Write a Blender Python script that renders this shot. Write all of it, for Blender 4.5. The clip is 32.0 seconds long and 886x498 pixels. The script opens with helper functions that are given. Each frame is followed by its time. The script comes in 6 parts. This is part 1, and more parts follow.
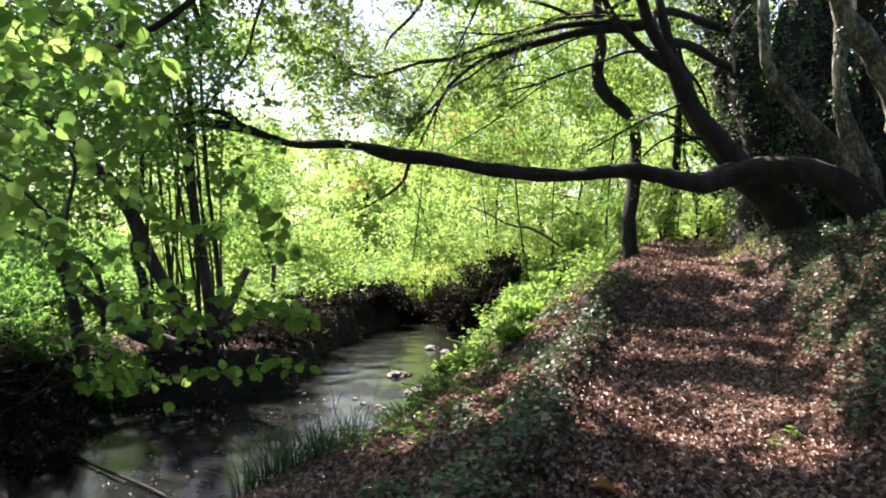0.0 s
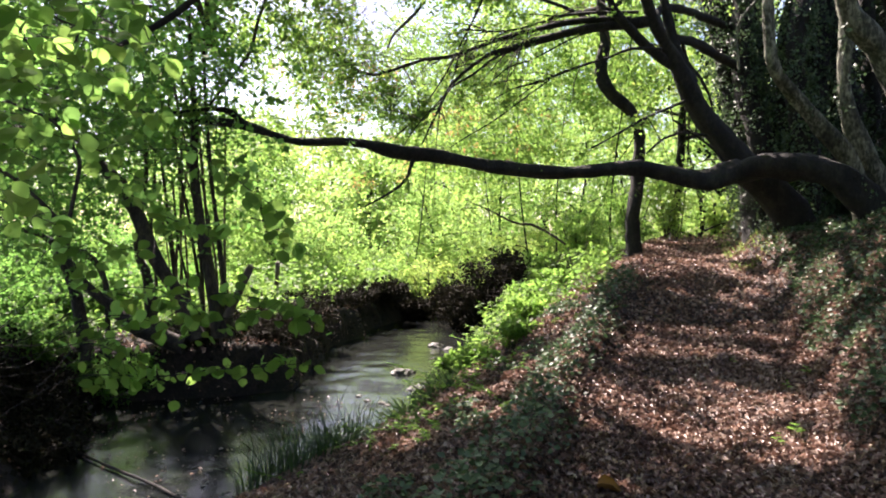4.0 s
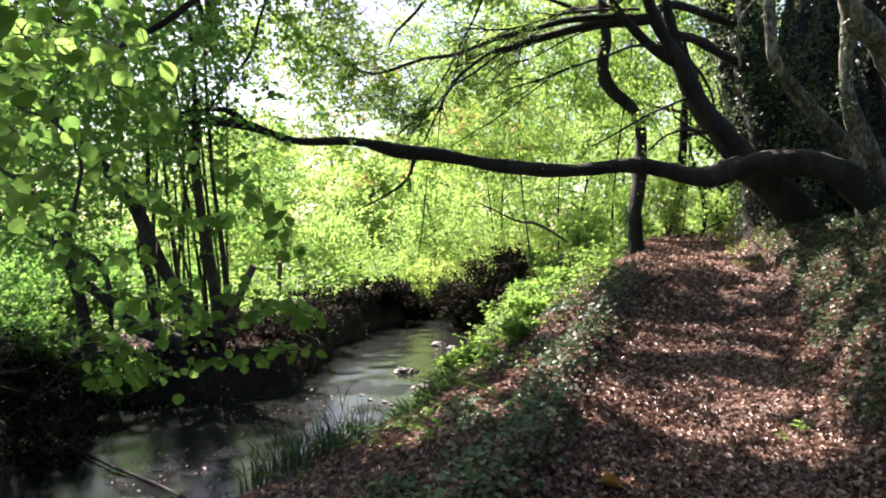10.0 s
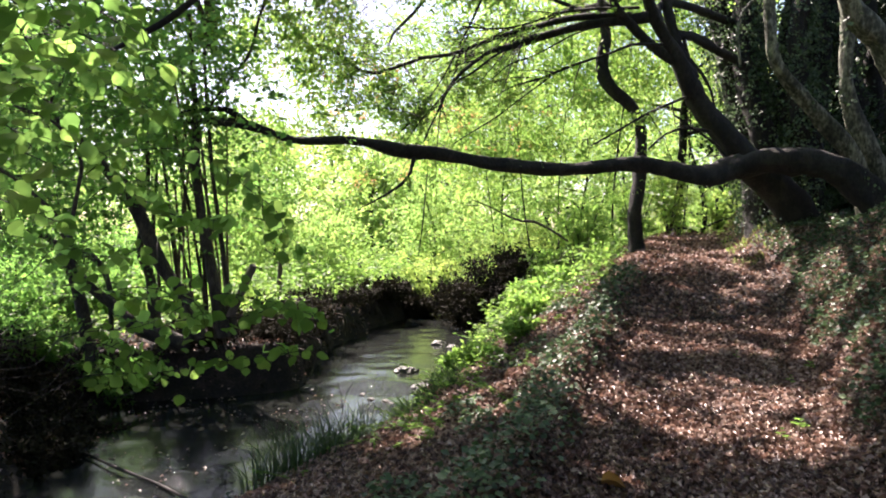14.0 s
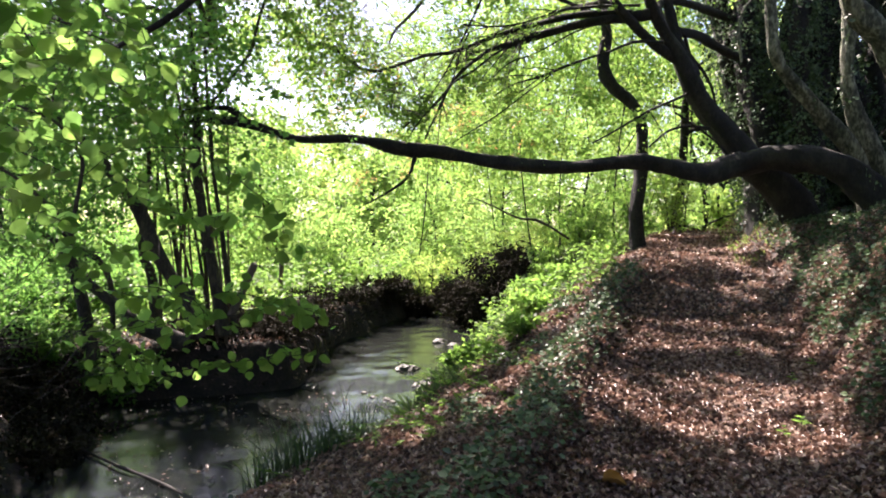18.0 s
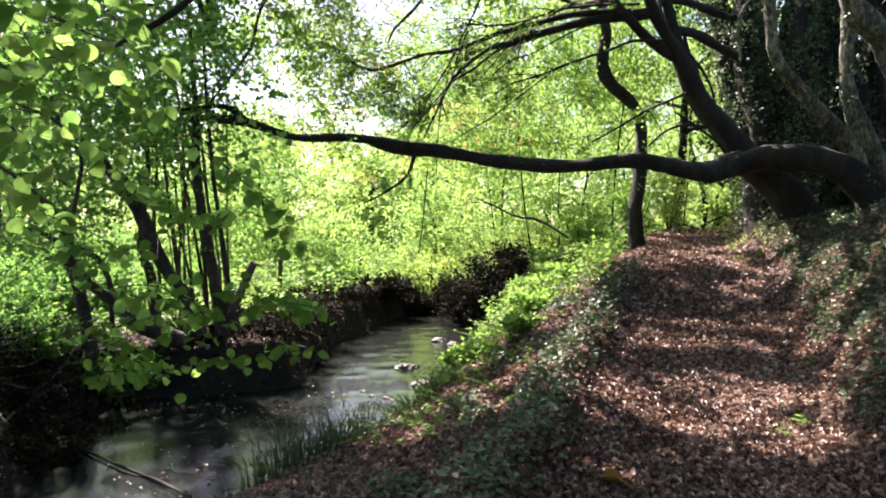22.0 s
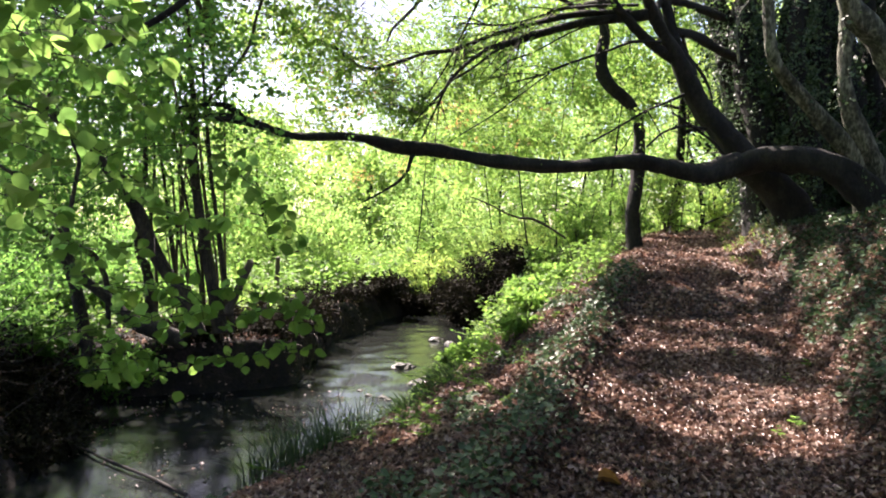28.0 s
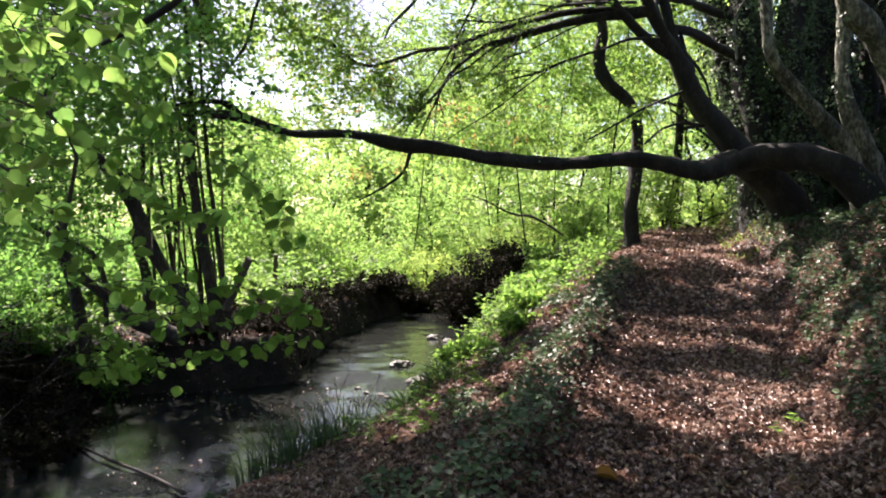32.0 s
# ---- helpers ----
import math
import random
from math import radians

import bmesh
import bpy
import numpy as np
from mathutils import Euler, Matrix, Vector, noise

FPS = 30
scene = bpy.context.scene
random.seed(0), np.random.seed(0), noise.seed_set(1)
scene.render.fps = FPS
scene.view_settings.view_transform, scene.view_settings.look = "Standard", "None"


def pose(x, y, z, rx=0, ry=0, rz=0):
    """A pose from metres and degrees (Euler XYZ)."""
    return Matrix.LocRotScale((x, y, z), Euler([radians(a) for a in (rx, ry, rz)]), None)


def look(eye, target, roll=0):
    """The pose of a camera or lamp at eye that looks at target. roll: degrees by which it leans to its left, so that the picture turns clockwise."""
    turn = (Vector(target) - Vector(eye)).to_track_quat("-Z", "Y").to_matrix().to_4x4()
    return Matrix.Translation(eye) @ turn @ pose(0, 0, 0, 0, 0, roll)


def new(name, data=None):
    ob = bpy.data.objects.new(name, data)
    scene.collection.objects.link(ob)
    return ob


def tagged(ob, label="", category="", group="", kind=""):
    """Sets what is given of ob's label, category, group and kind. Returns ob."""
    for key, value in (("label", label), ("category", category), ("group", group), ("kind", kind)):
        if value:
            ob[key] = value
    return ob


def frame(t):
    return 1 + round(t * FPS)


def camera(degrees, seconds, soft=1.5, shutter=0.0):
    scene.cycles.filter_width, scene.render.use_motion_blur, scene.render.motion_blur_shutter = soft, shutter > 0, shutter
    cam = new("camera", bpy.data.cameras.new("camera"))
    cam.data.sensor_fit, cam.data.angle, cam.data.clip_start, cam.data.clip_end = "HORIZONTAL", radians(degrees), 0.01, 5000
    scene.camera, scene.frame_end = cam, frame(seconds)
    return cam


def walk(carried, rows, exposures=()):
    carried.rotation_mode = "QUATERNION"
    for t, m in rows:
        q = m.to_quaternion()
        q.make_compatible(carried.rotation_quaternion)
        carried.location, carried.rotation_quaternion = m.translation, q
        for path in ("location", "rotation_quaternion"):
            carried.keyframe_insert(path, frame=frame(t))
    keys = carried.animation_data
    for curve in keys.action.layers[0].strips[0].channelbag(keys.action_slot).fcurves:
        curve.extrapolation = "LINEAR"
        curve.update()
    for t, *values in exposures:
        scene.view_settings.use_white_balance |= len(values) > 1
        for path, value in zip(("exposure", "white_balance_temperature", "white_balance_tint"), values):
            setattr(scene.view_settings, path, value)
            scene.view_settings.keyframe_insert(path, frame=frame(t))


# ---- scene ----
EYE = (0.0, 0.0, 1.6)
cam = camera(65, 32.0, 1.95)
walk(cam, [
    (0, look(EYE, (0.0784, 9.9982, 1.4289), 0.302)),
    (0.5, look(EYE, (0.0751, 9.9980, 1.4164), 0.289)),
    (1, look(EYE, (0.0678, 9.9979, 1.4052), 0.265)),
    (1.5, look(EYE, (0.0588, 9.9977, 1.3936), 0.247)),
    (2, look(EYE, (0.0497, 9.9976, 1.3860), 0.248)),
    (2.5, look(EYE, (0.0408, 9.9976, 1.3838), 0.243)),
    (3, look(EYE, (0.0333, 9.9976, 1.3845), 0.240)),
    (3.5, look(EYE, (0.0284, 9.9978, 1.3909), 0.271)),
    (5.5, look(EYE, (0.0288, 9.9978, 1.3916), 0.273)),
    (6, look(EYE, (0.0332, 9.9977, 1.3876), 0.257)),
    (6.5, look(EYE, (0.0309, 9.9978, 1.3904), 0.260)),
    (7, look(EYE, (0.0254, 9.9978, 1.3907), 0.277)),
    (7.5, look(EYE, (0.0184, 9.9977, 1.3862), 0.256)),
    (8, look(EYE, (0.0099, 9.9977, 1.3848), 0.191)),
    (8.5, look(EYE, (0.0039, 9.9978, 1.3880), 0.106)),
    (9, look(EYE, (0.0008, 9.9978, 1.3880), 0.025)),
    (9.5, look(EYE, (-0.0006, 9.9976, 1.3818), -0.032)),
    (10, look(EYE, (-0.0024, 9.9974, 1.3733), -0.082)),
    (10.5, look(EYE, (-0.0063, 9.9972, 1.3654), -0.125)),
    (11, look(EYE, (-0.0093, 9.9972, 1.3617), -0.154)),
    (11.5, look(EYE, (-0.0087, 9.9972, 1.3642), -0.165)),
    (12, look(EYE, (-0.0053, 9.9973, 1.3687), -0.175)),
    (12.5, look(EYE, (-0.0038, 9.9973, 1.3681), -0.217)),
    (13, look(EYE, (-0.0038, 9.9972, 1.3624), -0.251)),
    (13.5, look(EYE, (-0.0025, 9.9971, 1.3582), -0.241)),
    (14, look(EYE, (-0.0044, 9.9971, 1.3596), -0.220)),
    (14.5, look(EYE, (-0.0116, 9.9972, 1.3620), -0.193)),
    (16.5, look(EYE, (-0.0289, 9.9969, 1.3542), -0.306)),
    (17, look(EYE, (-0.0290, 9.9968, 1.3489), -0.327)),
    (17.5, look(EYE, (-0.0248, 9.9966, 1.3420), -0.342)),
    (18, look(EYE, (-0.0206, 9.9964, 1.3339), -0.338)),
    (18.5, look(EYE, (-0.0192, 9.9963, 1.3293), -0.338)),
    (19, look(EYE, (-0.0156, 9.9963, 1.3289), -0.378)),
    (19.5, look(EYE, (-0.0098, 9.9962, 1.3244), -0.425)),
    (20, look(EYE, (-0.0060, 9.9960, 1.3164), -0.425)),
    (20.5, look(EYE, (-0.0044, 9.9959, 1.3138), -0.385)),
    (21, look(EYE, (-0.0043, 9.9959, 1.3149), -0.346)),
    (21.5, look(EYE, (-0.0064, 9.9960, 1.3157), -0.329)),
    (22, look(EYE, (-0.0093, 9.9960, 1.3169), -0.314)),
    (22.5, look(EYE, (-0.0114, 9.9959, 1.3142), -0.291)),
    (23, look(EYE, (-0.0117, 9.9957, 1.3086), -0.257)),
    (23.5, look(EYE, (-0.0094, 9.9957, 1.3068), -0.218)),
    (24, look(EYE, (-0.0058, 9.9957, 1.3081), -0.192)),
    (24.5, look(EYE, (-0.0031, 9.9958, 1.3092), -0.161)),
    (25, look(EYE, (-0.0043, 9.9958, 1.3091), -0.117)),
    (25.5, look(EYE, (-0.0126, 9.9958, 1.3112), -0.068)),
    (27.5, look(EYE, (0.0230, 9.9959, 1.3133), 0.123)),
    (28, look(EYE, (0.0272, 9.9958, 1.3116), 0.054)),
    (28.5, look(EYE, (0.0281, 9.9956, 1.3037), 0.030)),
    (29, look(EYE, (0.0309, 9.9954, 1.2987), 0.054)),
    (29.5, look(EYE, (0.0373, 9.9954, 1.2984), 0.042)),
    (30, look(EYE, (0.0459, 9.9953, 1.2953), 0.001)),
    (30.5, look(EYE, (0.0530, 9.9951, 1.2923), -0.031)),
    (31, look(EYE, (0.0557, 9.9950, 1.2897), -0.066)),
    (31.5, look(EYE, (0.0556, 9.9948, 1.2825), -0.067)),
    (32, look(EYE, (0.0548, 9.9945, 1.2727), 0.010)),
], ((0, 2.16, 6500, 28.5), (6, 2.17, 6500, 28.5), (12, 2.23, 6500, 28.5), (20, 2.28, 6500, 28.5), (26, 2.26, 6500, 28.5), (30, 2.18, 6500, 28.5), (32, 2.07, 6500, 28.5)))

# ---- light ----
SUN_AZ, SUN_EL = radians(-30), radians(46)      # ahead of the camera, a little to its left
sun_way = Vector((math.sin(SUN_AZ) * math.cos(SUN_EL), math.cos(SUN_AZ) * math.cos(SUN_EL), math.sin(SUN_EL)))
world = bpy.data.worlds.new("sky")
scene.world = world
world.use_nodes = True
wn = world.node_tree
sky = wn.nodes.new("ShaderNodeTexSky")
sky.sky_type = "NISHITA"
sky.sun_disc = False
sky.sun_elevation, sky.sun_rotation = SUN_EL, SUN_AZ
sky.air_density, sky.dust_density = 1.0, 1.4
wn.links.new(sky.outputs[0], wn.nodes["Background"].inputs[0])
wn.nodes["Background"].inputs[1].default_value = 0.075
sun = new("sun", bpy.data.lights.new("sun", "SUN"))
sun.data.energy, sun.data.angle, sun.data.color = 5.0, radians(0.53), (1.0, 0.93, 0.8)
sun.matrix_world = look(sun_way * 60, (0, 0, 0))

# ---- helpers of this place ----
rng = np.random.default_rng(7)


def smooth(a, b, v):
    u = np.clip((np.asarray(v, float) - a) / (b - a), 0, 1)
    return u * u * (3 - 2 * u)


def wave(x, y, seed=0.0):
    """Soft uneven relief between about -1 and 1."""
    return (np.sin(1.7 * x + 0.6 * y + seed) * np.sin(1.3 * y - 0.5 * x + 2 * seed)
            + 0.5 * np.sin(3.9 * x - 2.2 * y + 3 * seed) * np.sin(3.1 * y + 1.9 * x + seed)) / 1.5


# the stream's two edges, the path's middle and height, by distance
S_Y = [-60, 0, 4, 6, 8.0, 8.7, 9.0, 9.3, 9.7, 10.2, 11.5, 13.2, 14.6, 17, 20, 26, 35, 70, 500]
S_L = [-30, -4.4, -3.1, -3.15, -4.3, -4.3, -3.85, -2.85, -2.05, -2.0, -2.05, -2.05, -1.75, -1.15, -0.2, 2.5, 8, 25, 200]
S_R = [-27, -5.2, -2.6, -1.65, -0.66, -0.47, -0.38, -0.28, -0.16, 0.0, 0.24, 0.54, 0.66, 0.98, 1.8, 4.2, 9.6, 27, 202]
P_Y = [-60, 0, 4, 5.2, 7.2, 9, 11.5, 15, 22, 35, 60, 500]
P_X = [-12, 0.25, 1.42, 1.85, 2.62, 3.38, 4.05, 5.25, 8.0, 15, 32, 400]
P_Z = [0, 0, 0.08, 0.14, 0.4, 0.83, 1.18, 1.42, 1.6, 1.7, 1.8, 2]
WATER = -0.6


def path_x(y):
    return np.interp(y, P_Y, P_X)


def ridge(x, y):
    """How much ivy is heaped beside the path, 0 to 1."""
    d = x - path_x(y) + 1.13 - 0.25 * smooth(8, 14, y)
    return smooth(0.34, 0.06, np.abs(d + 0.1 * wave(1.3 * y, 0.3 * y, 3))) * smooth(-0.6, 0.1, wave(2.1 * y, 0.6 * y, 1) + 0.2) * smooth(10.6, 9.0, y)


def height(x, y):
    """The ground's height."""
    x, y = np.asarray(x, float), np.asarray(y, float)
    l = np.interp(y, S_Y, S_L) + 0.12 * wave(y * 1.3, y * 0.4)
    r = np.interp(y, S_Y, S_R) + 0.12 * wave(y * 1.1, y * 0.7, 2)
    p, pz = path_x(y), np.interp(y, P_Y, P_Z)
    half = 0.95 - 0.3 * smooth(8, 14, y)
    left = -0.8 + 0.85 * smooth(-0.05, 0.42 + 0.9 * smooth(9.7, 8.6, y), l - x + 0.1 * wave(0.4 * x, 2.3 * y, 7) + 0.05 * wave(0.7 * x, 6.1 * y, 3)) + 0.1 * smooth(1, 4, l - x) * (1 + wave(x, y))
    bed = -0.78 + 0.04 * wave(2 * x, 2 * y) + 0.1 * smooth(0.9, 0, r - x)
    u = np.clip((x - r) / np.maximum(p - half - r, 0.3), 0, 1)
    slope = -0.66 + (pz + 0.66) * (1 - (1 - u) ** 1.35) + 0.07 * wave(1.7 * x, 1.7 * y, 1) * np.sin(math.pi * u) ** 0.5
    path = pz - 0.04 * (1 - ((x - p) / half) ** 2).clip(0, 1) + 0.015 * wave(3 * x, 3 * y)
    d = np.maximum(x - p - half, 0)
    flat = smooth(8, 9.5, y)
    brow = 1.3 - 0.65 * flat
    rise = 0.93 * np.minimum(d, brow) + (0.4 - 0.28 * flat) * np.clip(d - brow, 0, 9) * smooth(80, 30, y)
    bank = pz + rise * smooth(-0.3, 0.5, d) + 0.06 * wave(1.9 * x, 1.9 * y, 4) * smooth(0, 0.6, d)
    z = np.where(x < l, left, np.where(x < r, bed, np.where(x < p - half, slope, np.where(x < p + half, path, bank))))
    return z + 0.13 * ridge(x, y) + 0.008 * wave(9 * x, 9 * y, 5)


def mesh_object(name, verts, faces_flat, loop_start, material, shade=True):
    me = bpy.data.meshes.new(name)
    verts = np.asarray(verts, np.float32)
    faces_flat, loop_start = np.asarray(faces_flat, np.int32), np.asarray(loop_start, np.int32)
    me.vertices.add(len(verts))
    me.vertices.foreach_set("co", verts.ravel())
    me.loops.add(len(faces_flat))
    me.loops.foreach_set("vertex_index", faces_flat)
    me.polygons.add(len(loop_start))
    me.polygons.foreach_set("loop_start", loop_start)
    if shade:
        me.polygons.foreach_set("use_smooth", np.ones(len(loop_start), bool))
    me.update(calc_edges=True)
    me.materials.append(material)
    return new(name, me)


class Shape:
    """Collects tubes, quads and leaves for one mesh."""

    def __init__(self):
        self.v, self.f, self.s, self.nv, self.nl = [], [], [], 0, 0

    def add(self, v, quads):
        v, quads = np.reshape(v, (-1, 3)), np.asarray(quads)
        k = quads.shape[-1]
        quads = quads.reshape(-1, k)
        self.v.append(v)
        self.f.append((quads + self.nv).ravel())
        self.s.append(self.nl + np.arange(len(quads)) * k)
        self.nv += len(v)
        self.nl += quads.size

    def make(self, name, material, parent=None, label="", shade=True):
        ob = mesh_object(name, np.concatenate(self.v), np.concatenate(self.f), np.concatenate(self.s), material, shade)
        if name in ("crown", "twig", "ivy"):
            ob["kind"] = "stuff"
        if parent:
            ob.parent = parent
            ob.matrix_parent_inverse = Matrix.Translation(parent.location).inverted()
        if label:
            ob["label"] = label
        return ob

    def tubes(self, lines, radii, sides=3):
        """Many thin strands at once: lines (n, k, 3), radii (n, k)."""
        lines, radii = np.asarray(lines, float), np.asarray(radii, float)
        n, k, _ = lines.shape
        d = np.gradient(lines, axis=1)
        d /= np.linalg.norm(d, axis=2, keepdims=True) + 1e-9
        ref = np.where(np.abs(d[..., 2:3]) > 0.9, np.array([1.0, 0, 0]), np.array([0, 0, 1.0]))
        a = np.cross(d, ref)
        a /= np.linalg.norm(a, axis=2, keepdims=True) + 1e-9
        b = np.cross(d, a)
        ang = np.arange(sides) * 2 * math.pi / sides
        v = lines[:, :, None] + radii[:, :, None, None] * (a[:, :, None] * np.cos(ang)[:, None] + b[:, :, None] * np.sin(ang)[:, None])
        i = np.arange(n)[:, None, None] * k * sides
        j = np.arange(k - 1)[None, :, None] * sides
        s = np.arange(sides)[None, None, :]
        s2 = (s + 1) % sides
        self.add(v, np.stack([i + j + s, i + j + s2, i + j + sides + s2, i + j + sides + s], -1))

    def limb(self, pts, sides=12, rough=0.08, seed=0, step=0.12):
        """One smooth, knotty tube through (x, y, z, radius)."""
        p = spline(pts, step)
        n = len(p)
        c = p[:, :3].copy()
        t = np.arange(n) * step
        c[:, 0] += p[:, 3] * 0.22 * np.sin(1.9 * t + seed) + 0.1 * p[:, 3] * np.sin(5.3 * t + 2 * seed)
        c[:, 1] += p[:, 3] * 0.22 * np.sin(2.3 * t + 1.3 * seed)
        c[:, 2] += p[:, 3] * 0.18 * np.sin(2.9 * t + 1.7 * seed) + 0.1 * p[:, 3] * np.sin(6.1 * t + seed)
        d = np.gradient(c, axis=0)
        d /= np.linalg.norm(d, axis=1, keepdims=True) + 1e-9
        a = np.cross(d, np.array([0.31, 0.2, 0.93]))
        a /= np.linalg.norm(a, axis=1, keepdims=True) + 1e-9
        b = np.cross(d, a)
        ang = np.arange(sides) * 2 * math.pi / sides
        lump = 1 + rough * (np.sin(3 * ang[None] + 2.3 * t[:, None] + seed) + 0.7 * np.sin(2 * ang[None] - 4.1 * t[:, None] + 2 * seed)
                            + 0.6 * np.sin(5 * ang[None] + 1.1 * t[:, None] + seed)) + rough * 0.6 * rng.standard_normal((n, sides))
        grain = np.convolve(rng.standard_normal(n + 4), np.ones(3) / 3, 'same')[2:-2]
        r = p[:, 3:4] * lump * (1 + 1.1 * rough * grain[:, None])
        v = c[:, None] + r[..., None] * (a[:, None] * np.cos(ang)[None, :, None] + b[:, None] * np.sin(ang)[None, :, None])
        j = np.arange(n - 1)[:, None] * sides
        s = np.arange(sides)[None]
        s2 = (s + 1) % sides
        start = self.nv
        self.add(v, np.stack([j + s, j + s2, j + sides + s2, j + sides + s], -1))
        end = np.concatenate([v[-1], [c[-1] + d[-1] * p[-1, 3] * 0.6]])
        self.add(end, np.stack([np.arange(sides), (np.arange(sides) + 1) % sides, np.full(sides, sides)], -1))
        return p

    def leaves(self, pos, way, up, size, wide=0.62, fold=0.12, fine=False):
        """Leaves folded on their midrib. pos, way, up: (n, 3); size: (n,)."""
        pos, way, up = (np.asarray(q, float).reshape(-1, 3) for q in (pos, way, up))
        size = np.broadcast_to(np.asarray(size, float), (len(pos),))
        way = way / (np.linalg.norm(way, axis=1, keepdims=True) + 1e-9)
        side = np.cross(way, up)
        side /= np.linalg.norm(side, axis=1, keepdims=True) + 1e-9
        up = np.cross(side, way)
        if fine:
            form = np.array([(0, 0, 0), (-0.34, 0.16, 0.7), (-0.5, 0.42, 1), (-0.36, 0.74, 0.7), (0, 1, -0.6),
                             (0.36, 0.74, 0.7), (0.5, 0.42, 1), (0.34, 0.16, 0.7)])
            tri = [(0, 4, 3), (0, 3, 2), (0, 2, 1), (0, 5, 4), (0, 6, 5), (0, 7, 6)]
        else:
            form = np.array([(0, 0, 0), (-0.5, 0.45, 1), (0, 1, -0.3), (0.5, 0.45, 1)])
            tri = [(0, 2, 1), (0, 3, 2)]
        form = form * np.array([wide, 1, fold])
        v = pos[:, None] + size[:, None, None] * (side[:, None] * form[None, :, :1] + way[:, None] * form[None, :, 1:2] + up[:, None] * form[None, :, 2:])
        self.add(v, np.arange(len(pos))[:, None, None] * len(form) + np.array(tri)[None])


def spline(pts, step):
    """Points along a smooth line through pts, any number of columns."""
    p = np.asarray(pts, float)
    p = np.concatenate([[2 * p[0] - p[1]], p, [2 * p[-1] - p[-2]]])
    out = []
    for i in range(1, len(p) - 2):
        n = max(2, int(np.linalg.norm(p[i + 1, :3] - p[i, :3]) / step))
        u = (np.arange(n) / n)[:, None]
        out.append(0.5 * (2 * p[i] + (p[i + 1] - p[i - 1]) * u + (2 * p[i - 1] - 5 * p[i] + 4 * p[i + 1] - p[i + 2]) * u ** 2
                          + (3 * p[i] - p[i - 1] - 3 * p[i + 1] + p[i + 2]) * u ** 3))
    out = np.concatenate(out + [p[-2:-1]])
    if out.shape[1] > 3:
        out[:, 3] = np.maximum(out[:, 3], 0.002)
    return out


def unit(v):
    return v / (np.linalg.norm(v, axis=-1, keepdims=True) + 1e-9)


# gaps in the canopy through which sunbeams reach the ground: a place on the ground and a radius
PATH_GAPS = ((1.77, 7.32, 0.20), (2.01, 7.44, 0.24), (2.26, 7.37, 0.26), (2.54, 7.41, 0.24), (2.87, 7.48, 0.20), (3.14, 7.54, 0.16), (2.87, 7.98, 0.13), (3.49, 8.06, 0.17), (3.96, 8.38, 0.13), (3.74, 8.82, 0.16), (4.10, 9.13, 0.14), (3.62, 7.28, 0.17), (3.70, 7.09, 0.12), (3.16, 6.92, 0.12), (3.86, 7.63, 0.10), (5.18, 15.46, 0.35), (7.04, 18.75, 0.40), (4.16, 14.15, 0.30), (3.57, 10.94, 0.14), (4.02, 11.18, 0.14), (3.20, 9.20, 0.10))
NEAR_GAPS = ((1.18, 5.89, 0.12), (1.39, 5.97, 0.14), (1.53, 5.83, 0.16), (1.60, 5.59, 0.17), (1.65, 5.31, 0.17), (1.76, 5.24, 0.19), (1.87, 5.09, 0.19), (2.08, 5.08, 0.15), (2.27, 5.05, 0.16), (2.46, 5.01, 0.14), (2.55, 5.58, 0.18), (2.80, 5.61, 0.18), (2.24, 5.48, 0.10), (2.96, 5.48, 0.14), (2.96, 5.10, 0.12), (2.66, 4.71, 0.14), (2.43, 4.65, 0.14), (2.21, 4.58, 0.10), (2.70, 4.40, 0.10), (2.07, 6.02, 0.12), (2.33, 6.07, 0.10), (2.57, 6.17, 0.10), (1.16, 5.26, 0.08), (0.89, 4.36, 0.07), (1.04, 4.21, 0.07), (1.14, 4.10, 0.07), (2.41, 4.26, 0.07), (1.95, 4.26, 0.06))
SLOPE_GAPS = ((0.37, 5.54, 0.12), (0.62, 5.37, 0.1), (0.22, 5.39, 0.08), (1.09, 6.96, 0.16), (1.25, 6.78, 0.2), (0.99, 5.73, 0.12), (0.74, 7.43, 0.14), (-0.22, 6.87, 0.1), (0.38, 6.56, 0.12), (0.78, 6.77, 0.14), (0.18, 7.1, 0.12), (0.51, 5.62, 0.1), (1.05, 7.54, 0.16), (0.08, 8.59, 0.12), (1.22, 7.6, 0.14), (0.58, 7.78, 0.14), (-0.14, 5.63, 0.08), (1.5, 7.3, 0.3), (1.25, 6.6, 0.22), (1.1, 6.2, 0.2), (2.16, 11.44, 0.35), (1.56, 9.03, 0.3))
BANK_GAPS = ((1.74, 8.82, 0.25), (1.36, 8.49, 0.25), (2.76, 14.03, 0.35), (1.61, 7.7, 0.25), (1.5, 7.64, 0.2), (1.13, 6.26, 0.14), (1.01, 6, 0.14), (0.8, 5.75, 0.12), (3.02, 24.41, 0.5), (1.32, 14.5, 0.3), (1.07, 9.26, 0.25), (1.5, 22.45, 0.3), (0.31, 12.25, 0.25), (0.65, 11.15, 0.2), (0.36, 8.56, 0.2), (4.89, 31.3, 0.5), (0.59, 6.51, 0.15), (0.29, 5.91, 0.12), (-0.22, 5.47, 0.12), (0.95, 7.22, 0.15), (-0.05, 6.3, 0.1), (2.98, 12.97, 0.3))
WATER_GAPS = ((-2.8, 6.25, 0.2), (-2.45, 5.95, 0.24), (-2.65, 6.05, 0.2), (-2.25, 6.2, 0.14), (-2.0, 7.2, 0.12), (-1.7, 7.0, 0.1), (-1.0, 9.3, 0.45), (-1.2, 9.9, 0.3))
